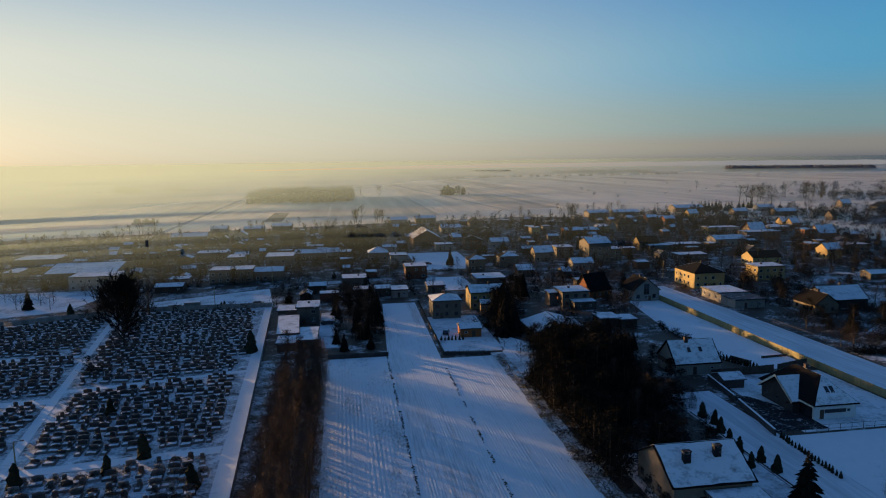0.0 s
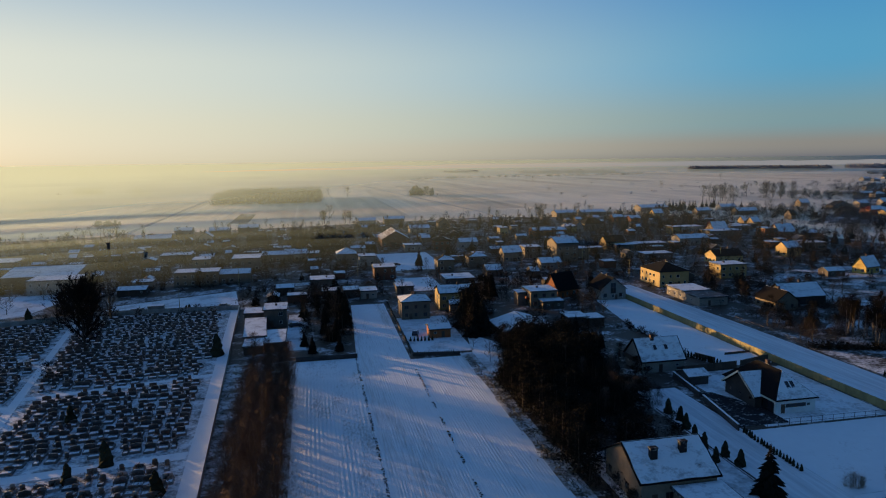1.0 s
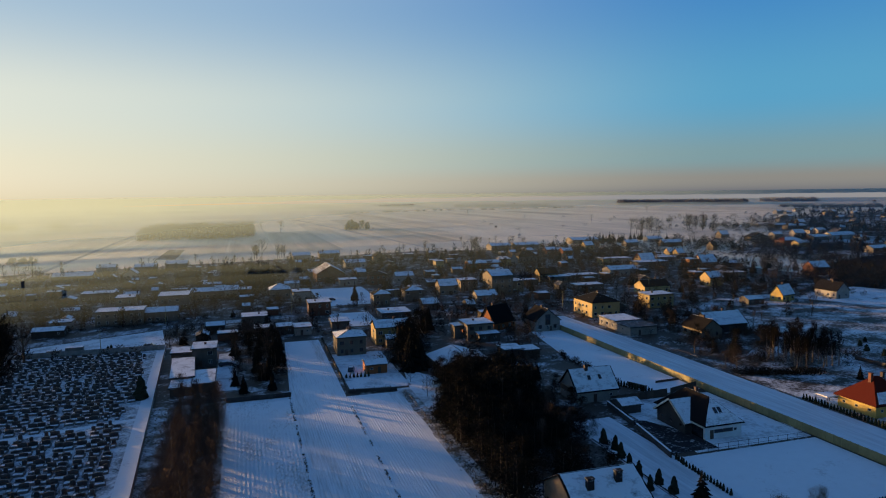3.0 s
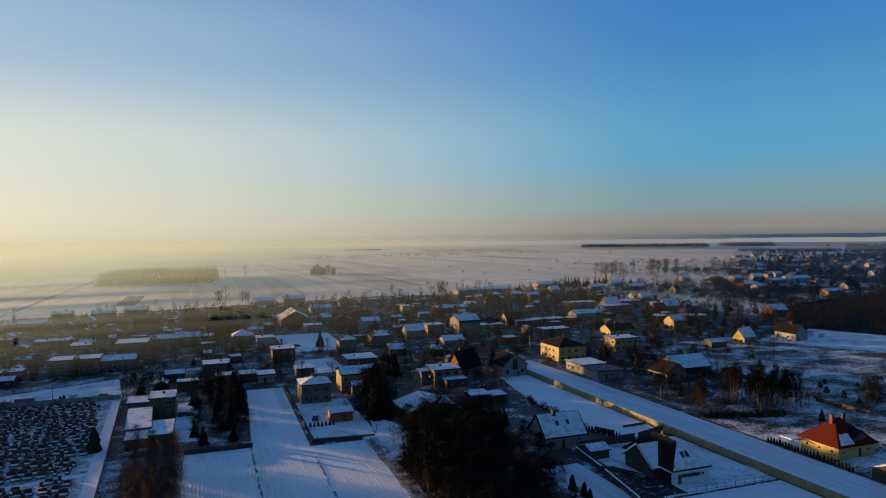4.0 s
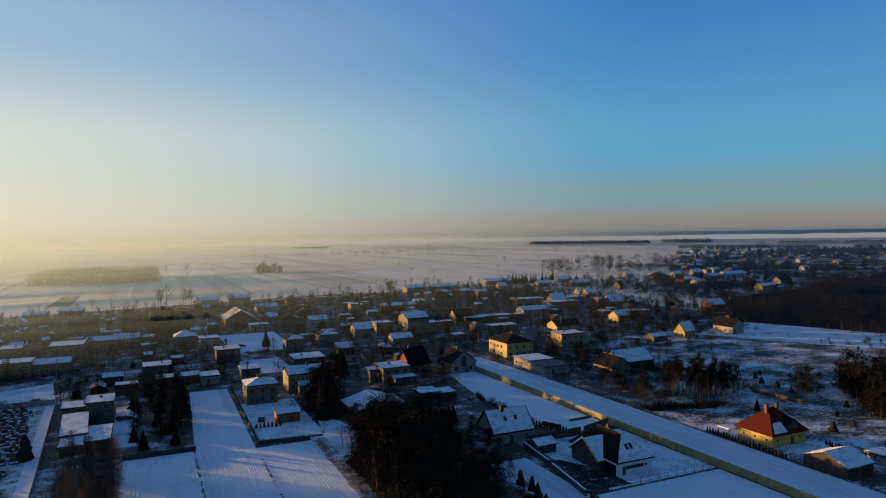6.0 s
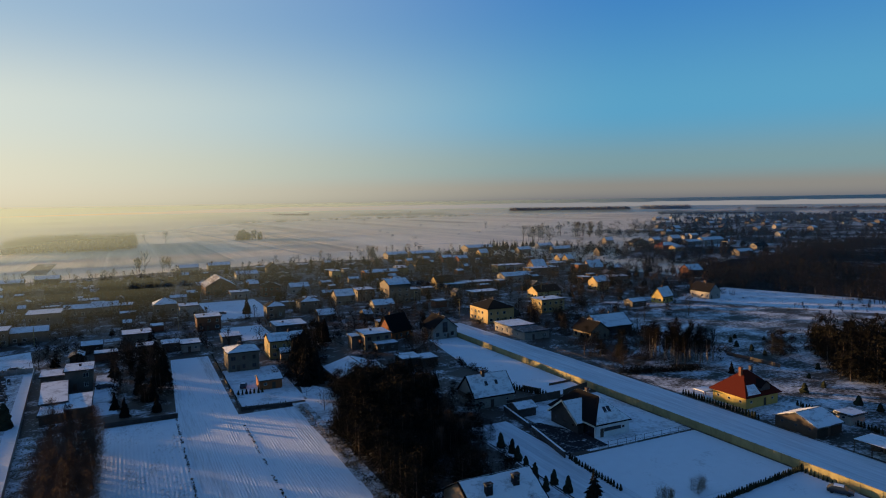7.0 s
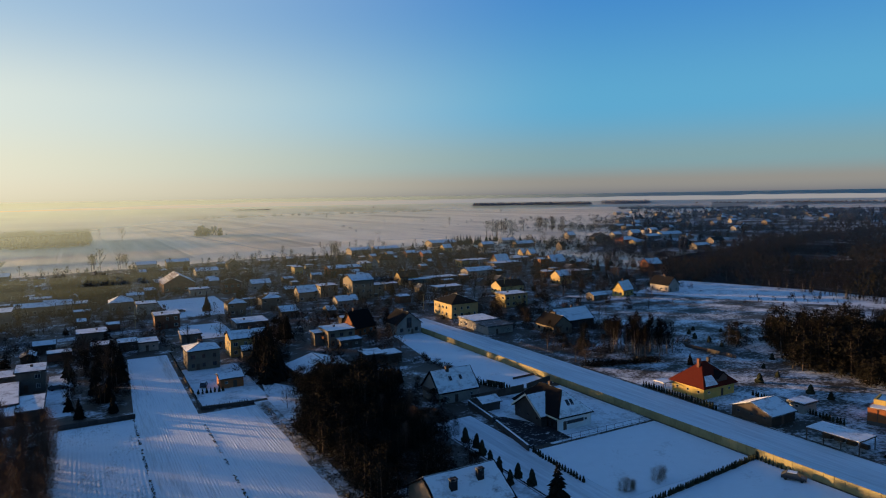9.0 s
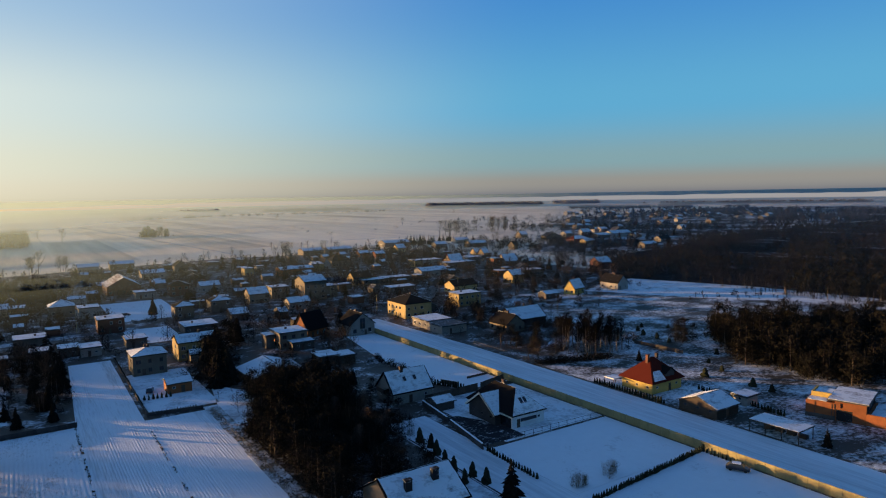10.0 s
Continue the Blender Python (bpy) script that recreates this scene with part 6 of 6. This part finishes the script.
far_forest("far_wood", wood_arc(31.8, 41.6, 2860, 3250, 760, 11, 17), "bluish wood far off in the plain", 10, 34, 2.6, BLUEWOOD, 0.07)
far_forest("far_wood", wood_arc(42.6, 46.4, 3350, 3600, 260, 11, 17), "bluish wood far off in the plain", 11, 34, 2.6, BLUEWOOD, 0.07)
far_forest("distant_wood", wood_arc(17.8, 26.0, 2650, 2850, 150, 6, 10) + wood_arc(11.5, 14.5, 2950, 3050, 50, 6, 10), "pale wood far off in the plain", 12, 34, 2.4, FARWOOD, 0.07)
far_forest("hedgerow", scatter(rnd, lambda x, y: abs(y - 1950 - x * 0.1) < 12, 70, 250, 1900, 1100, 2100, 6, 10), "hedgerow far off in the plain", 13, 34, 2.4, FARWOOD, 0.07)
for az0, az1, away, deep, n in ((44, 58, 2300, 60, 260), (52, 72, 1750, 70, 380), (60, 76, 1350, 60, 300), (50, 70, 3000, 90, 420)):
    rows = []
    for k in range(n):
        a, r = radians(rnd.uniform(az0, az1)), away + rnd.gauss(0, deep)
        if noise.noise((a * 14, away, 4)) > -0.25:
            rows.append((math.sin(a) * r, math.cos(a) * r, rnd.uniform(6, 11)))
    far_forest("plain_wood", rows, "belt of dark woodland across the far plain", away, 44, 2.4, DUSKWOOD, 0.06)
far_forest("field_copse", scatter(rnd, lambda x, y: ((x + 407) / 26) ** 2 + ((y - 1345) / 16) ** 2 < 1 or ((x + 313) / 22) ** 2 + ((y - 1325) / 14) ** 2 < 1, 46, -435, 1325, -285, 1365, 8, 13), "small copses far off in hazy fields", 19, 50, 1.6, TWIG, 0.05)
far_forest("hazy_copse", scatter(rnd, lambda x, y: (x + 179) ** 2 / 4 + (y - 632) ** 2 < 5.5 ** 2, 14, -192, 620, -166, 644, 3, 5.5), "small thicket in snowy fields", 14, 60, 2.0, HAZETWIG, 0.06)
for k in range(44):  # pale birch trunks at the forest's edge and in its clearings
    x, y = (rnd.uniform(326, 344), rnd.uniform(118, 240)) if k % 2 else (rnd.uniform(330, 480), rnd.uniform(110, 330))
    if k % 2 or in_forest(x, y):
        put(birches[k % 2], x, y, rnd.uniform(0.45, 0.8))
discard(*saplings, *far_spruces, *far_bares, *far_fruits, *spruces, *pines, *bares, *browns, *birches, *fruits, *thujas, *columns, *bushes, great)

# ---------------------------------------------------------------- cemetery
def grave_builds(kind, seed):
    """Kerb, snowy slab, headstone and flowers of one grave, its head at +y."""
    r = random.Random(seed)
    w, d = (2.1, 2.2) if kind == "double" else (1.05, 2.1)
    k = Build().add([(-w / 2, -d / 2, 0), (w / 2, -d / 2, 0), (w / 2, d / 2, 0), (-w / 2, d / 2, 0), (-w / 2, -d / 2, 0.42), (w / 2, -d / 2, 0.42), (w / 2, d / 2, 0.42), (-w / 2, d / 2, 0.42)],
                    [(0, 1, 5, 4), (1, 2, 6, 5), (2, 3, 7, 6), (3, 0, 4, 7), (4, 5, 6, 7)])
    s = Build().slab(wobbly([(-w / 2 + 0.1, -d / 2 + 0.08, 0.43), (w / 2 - 0.16, -d / 2 + 0.08, 0.43), (w / 2 - 0.1, -d / 2 + r.uniform(0.7, 1.2), 0.43), (-w / 2 + 0.2, -d / 2 + r.uniform(0.7, 1.2), 0.43)], 0.18, 0.4, r), 0.07)
    h, hw = r.uniform(0.6, 1.1), w * r.uniform(0.32, 0.45)
    top = r.uniform(0.05, 0.2)
    z = 0.42
    st = Build().add([(-hw, d / 2 - 0.38, z), (hw, d / 2 - 0.38, z), (hw, d / 2 - 0.38, z + h - top), (0, d / 2 - 0.38, z + h), (-hw, d / 2 - 0.38, z + h - top),
                      (-hw, d / 2 - 0.2, z), (hw, d / 2 - 0.2, z), (hw, d / 2 - 0.2, z + h - top), (0, d / 2 - 0.2, z + h), (-hw, d / 2 - 0.2, z + h - top)],
                     [(0, 1, 2, 3, 4), (9, 8, 7, 6, 5), (0, 5, 6, 1), (1, 6, 7, 2), (2, 7, 8, 3), (3, 8, 9, 4), (4, 9, 5, 0)])
    fl = Build()
    clumps(r, fl, (0, d / 2 - 0.75, 0.72), (w * 0.32, 0.34, 0.22), 64, 0.3)
    clumps(r, fl, (r.uniform(-0.3, 0.3), -d / 2 + 0.4, 0.62), (w * 0.28, 0.3, 0.12), 22, 0.2)
    return k, s, st, fl


GRAVES = [(grave_builds(kind, s), base, stone) for kind, s, base, stone in (("double", 1, TERRAZZO, GRANITE), ("double", 2, GRANITE, GRANITE), ("single", 3, TERRAZZO, TERRAZZO), ("single", 4, GRANITE, GRANITE), ("double", 5, TERRAZZO, TERRAZZO))]
grave_kinds = []
for (k, s, st, fl), base, stone in GRAVES:
    g = tagged(part("grave", k, base), "stone grave with snowy slab and dark flowers", "grave", "graves of the cemetery")
    part("slab_snow", s, SNOW, g, "patch of snow")
    part("headstone", st, stone, g)
    tagged(part("bouquet", fl, FLOWERS, g, "dark flowers and wreaths"), kind="stuff")
    grave_kinds.append(g)
rnd = random.Random(77)
spots = []
ca, sa = math.cos(radians(4.5)), math.sin(radians(4.5))
v = -54.0
while v < 132:
    u = -160.0
    while u < -3:
        u += rnd.uniform(2.05, 2.9)
        x, y = -21 + u * ca - v * sa, 121 + u * sa + v * ca
        wall = wall_x(y)
        if x > wall - 5.6 or abs(x - main_x(y)) < 2.6 or y > 246 or x < -76 and y > 247 + (x + 76) * 0.36 or y < 62 or rnd.random() < 0.09:
            continue
        if x > main_x(y) and (abs(y - 121 - (x + 43) * 0.12) < 3.2 or abs(y - 167.5 - (x + 48) * 0.21) < 2.0) or x < main_x(y) and (abs(y - 155.5 - (x + 94) * 0.07) < 3.0 or abs(y - 194) < 2.0):
            continue
        spots.append((x + rnd.uniform(-0.4, 0.4), y + rnd.uniform(-0.55, 0.55), rnd.randrange(5), 4.5 + rnd.uniform(-7, 7)))
    v += rnd.uniform(2.75, 3.1)
spots.sort(key=lambda q: q[0] ** 2 * 0.35 + q[1] ** 2)
near_spots = [q for q in spots if q[1] > 92][:285]
chosen = set(near_spots)
for x, y, k, a in near_spots:
    copy_thing(grave_kinds[k], pose(x, y, 0.05, 0, 0, a))
SMALL = []
for k in range(2):
    b = Build()
    clumps(random.Random(k), b, (0, 0.35, 0.72), (0.5, 0.4, 0.2), 16, 0.36)
    SMALL.append(b)
rest = Build()
for q in spots:
    if q not in chosen:
        x, y, k, a = q
        m = pose(x, y, 0.05, 0, 0, a)
        for b, slot in zip((*GRAVES[k][0][:3], SMALL[k % 2]), (0, 1, 2, 3)):
            rest.take(b, m, slot)
tagged(part("graves", rest.mesh("graves", TERRAZZO, SNOW, GRANITE, FLOWERS), None), "hundreds of stone graves with snow and flowers", "grave", kind="stuff")
discard(*grave_kinds)


# ---------------------------------------------------------------- vehicles and small structures
def car(x, y, a, label):
    ob = thing("car", pose(x, y, 0.08, 0, 0, a), label, "car", "parked cars")
    side = [(-2.1, 0.3), (2.1, 0.3), (2.15, 0.75), (1.2, 0.9), (0.6, 1.4), (-1.2, 1.42), (-1.9, 0.95), (-2.15, 0.8)]
    n = len(side)
    b = Build().add([(p, -0.85 + (0.12 if q > 1 else 0), q) for p, q in side] + [(p, 0.85 - (0.12 if q > 1 else 0), q) for p, q in side],
                    [tuple(range(n)), tuple(range(2 * n - 1, n - 1, -1))] + [(i, n + i, n + (i + 1) % n, (i + 1) % n) for i in range(n)])
    part("body", b, PAINT, ob)
    for s in (-1, 1):
        part("side_window", Build().add([(-1.15, s * 0.80, 1.0), (0.75, s * 0.80, 1.0), (0.45, s * 0.755, 1.32), (-1.05, s * 0.755, 1.32)], [(0, 1, 2, 3)]), GLASS, ob)
    part("roof_snow", Build().slab([(-1.1, -0.65, 1.43), (0.5, -0.65, 1.42), (0.5, 0.65, 1.42), (-1.1, 0.65, 1.43)], 0.06), SNOW, ob, "thin snow")
    for px in (-1.35, 1.35):
        for py in (-0.78, 0.78):
            part("wheel", Build().tube((px, py - 0.1, 0.32), (px, py + 0.1, 0.32), 0.32, 0.32, 10), RUBBER, ob)


for x, y, a in ((-7.0, 218.5, 10), (42.3, 338.5, 15), (-147.5, 362, 0), (-34, 256, 5), (30.2, 198.6, 75), (141, 330, 20)):
    car(x, y, a, "dark parked car with snow on its roof")
car(115.0, 73.5, -62, "dark estate car parked in snow beside the fence")

stack = thing("wood_stack", pose(102.4, 154.8, 0.08, 0, 0, -66), "long stack of cut firewood under snow", "wood stack")
for k in range(9):
    for z in range(3):
        part("log", Build().tube((-2.6 + 0.65 * k, -0.5, 0.25 + 0.4 * z), (-2.6 + 0.65 * k, 0.5, 0.25 + 0.4 * z), 0.24, 0.24, 6), WALLS["wood"], stack)
part("snow", Build().box(-3.0, -0.55, 1.28, 3.0, 0.55, 1.4, 0.08), SNOW, stack)
carport = thing("carport", pose(136.4, 73.4, 0, 0, 0, 2), "long open carport with snowy flat roof", "carport")
part("roof", Build().box(0, 0, 2.75, 6.6, 11.2, 2.9), WALLS["wood"], carport)
part("roof_snow", Build().slab(wobbly([(0.05, 0.05, 2.9), (6.55, 0.05, 2.9), (6.55, 11.15, 2.9), (0.05, 11.15, 2.9)], 0.15, 1.0, random.Random(2)), 0.1), ROOFSNOW, carport)
for px in (0.2, 6.4):
    for k in range(4):
        part("post", Build().box(px - 0.08, 0.12 + 3.6 * k, 0, px + 0.08, 0.28 + 3.6 * k, 2.75), WALLS["wood"], carport)
for k in range(4):
    part("firewood", Build().box(4.8, 0.8 + 2.5 * k, 0, 6.0, 2.7 + 2.5 * k, 0.8 + 0.2 * (k % 3), 0.08), WALLS["wood"], carport, "stacked firewood")

for x, y, w, d, h, lab in ((-60.5, 252.6, 5.6, 2.4, 2.5, "white box van body parked on the snowy lot"), (-66.5, 253.2, 4.4, 2.2, 1.7, "low white trailer box on the snowy lot")):
    box = thing("storage_box", pose(x, y, 0, 0, 0, 4), lab, "box")
    part("body", Build().box(0, 0, 0.25, w, d, h, 0.03), WALLS["white"], box)
    part("skid", Build().box(0.3, 0.2, 0, w - 0.3, d - 0.2, 0.25), WALLS["dark"], box)
    part("roof_snow", Build().box(0.05, 0.05, h, w - 0.05, d - 0.05, h + 0.1, 0.06), SNOW, box)

stack = thing("factory_chimney", pose(-104.2, 366.5, 0), "tall brick boiler chimney", "chimney")
part("shaft", Build().tube((0, 0, 0), (0, 0, 14), 1.1, 0.75, 12), CHIMNEY, stack)
part("rim", Build().tube((0, 0, 13.6), (0, 0, 14.2), 0.9, 0.9, 12), CHIMNEY, stack)


def pole(x, y, h, label, lamp=False):
    ob = thing("street_lamp" if lamp else "power_pole", pose(x, y, 0), label, "lamp" if lamp else "pole", "poles")
    part("shaft", Build().tube((0, 0, 0), (0, 0, h), 0.14, 0.09, 6), CONCRETE, ob)
    if lamp:
        part("arm", Build().tube((0, 0, h), (1.4, 0, h + 0.25), 0.05, 0.04, 5), STEEL, ob)
        part("lamp_head", Build().box(1.1, -0.14, h + 0.18, 1.8, 0.14, h + 0.34, 0.03), STEEL, ob)
    else:
        part("crossarm", Build().box(-0.9, -0.06, h - 0.5, 0.9, 0.06, h - 0.38), CONCRETE, ob)


pole(-49.2, 251.8, 8, "concrete street lamp beside the cemetery wall", True)
pole(-60.3, 121.9, 5, "slim cemetery lamp beside a snowy path", True)
for x, y in ((142.5, 612), (-33, 300), (20, 306), (70, 312), (139, 270), (138, 320), (205, 300), (300, 470), (250, 560)):
    pole(x, y, 9, "concrete power pole with crossarm")
for k in range(6):
    pole(-100 + 160 * k, 1250 + 90 * k, 11, "concrete power pole in the open fields")

# sheds and clutter among the gardens
rnd = random.Random(99)
made = 0
while made < 125:
    x, y = rnd.uniform(-170, 330), rnd.uniform(258, 560)
    w, d = rnd.uniform(3.5, 9), rnd.uniform(3.5, 7)
    if y > far_edge(x) - 8 or not all(free(x + a * w, y + b * d, 1.0) for a in (0, 0.5, 1) for b in (0, 0.5, 1)):
        continue
    if x > 190 and y < 300 + (x - 190) * 0.3:
        continue
    kind = rnd.choice(("flat", "gx", "gy"))
    house(round(x, 1), round(y, 1), round(w, 1), round(d, 1), rnd.uniform(2.2, 3.2), kind, 0 if kind == "flat" else rnd.uniform(0.8, 1.8), rnd.choice(("wood", "grey", "dark", "brick", "white")), "felt", "shed", chimneys=0, windows=False, over=0.25)
    made += 1

# the far end of the town beyond the forest
for k in range(60):
    az, away = radians(rnd.uniform(43.5, 60)), rnd.uniform(760, 1900)
    if math.degrees(az) > 49 and away < 620 + (math.degrees(az) - 49) * 60:
        away += 500
    w, d = rnd.uniform(9, 16), rnd.uniform(8, 11)
    house(round(math.sin(az) * away, 1), round(math.cos(az) * away, 1), round(w, 1), round(d, 1), rnd.uniform(3.5, 6), rnd.choice(("gx", "gy", "hip")), rnd.uniform(2, 4), rnd.choice(("white", "grey", "tan", "white", "grey")), rnd.choice(("tile", "tile", "felt")), "house", windows=False, chimneys=1, label="small pale house at the far end of town")

# ---------------------------------------------------------------- grass along the field boundaries
rnd = random.Random(5)
tufts = Build()
for x0, x1, y0, y1, n in ((9.95, 10.45, 60, 178, 700), (24.65, 25.1, 60, 164, 560), (39.6, 41.5, 60, 172, 1000), (-18, -6.5, 70, 178, 1600), (11.5, 26, 160, 161, 0)):
    for k in range(n):
        x, y, h = rnd.uniform(x0, x1), rnd.uniform(y0, y1), rnd.uniform(0.06, 0.26)
        if x1 - x0 < 1 and noise.noise((x0, y * 0.22, 0)) < -0.15:
            continue
        if x0 < -10:
            x -= (y - 70) * 0.055 * (1 if x < -12 else 0)
        a = rnd.uniform(0, math.pi)
        dx, dy = math.cos(a) * 0.16, math.sin(a) * 0.16
        tufts.add([(x - dx, y - dy, 0.05), (x + dx, y + dy, 0.05), (x + dx * 0.3 + rnd.uniform(-0.1, 0.1), y + dy * 0.3, 0.05 + h), (x - dx * 1.2, y - dy * 1.2, 0.05 + h * 0.8)], [(0, 1, 2, 3)])
tagged(part("grass_tufts", tufts, TUFT), "dead grass tufts along the field boundaries", "grass", kind="stuff")
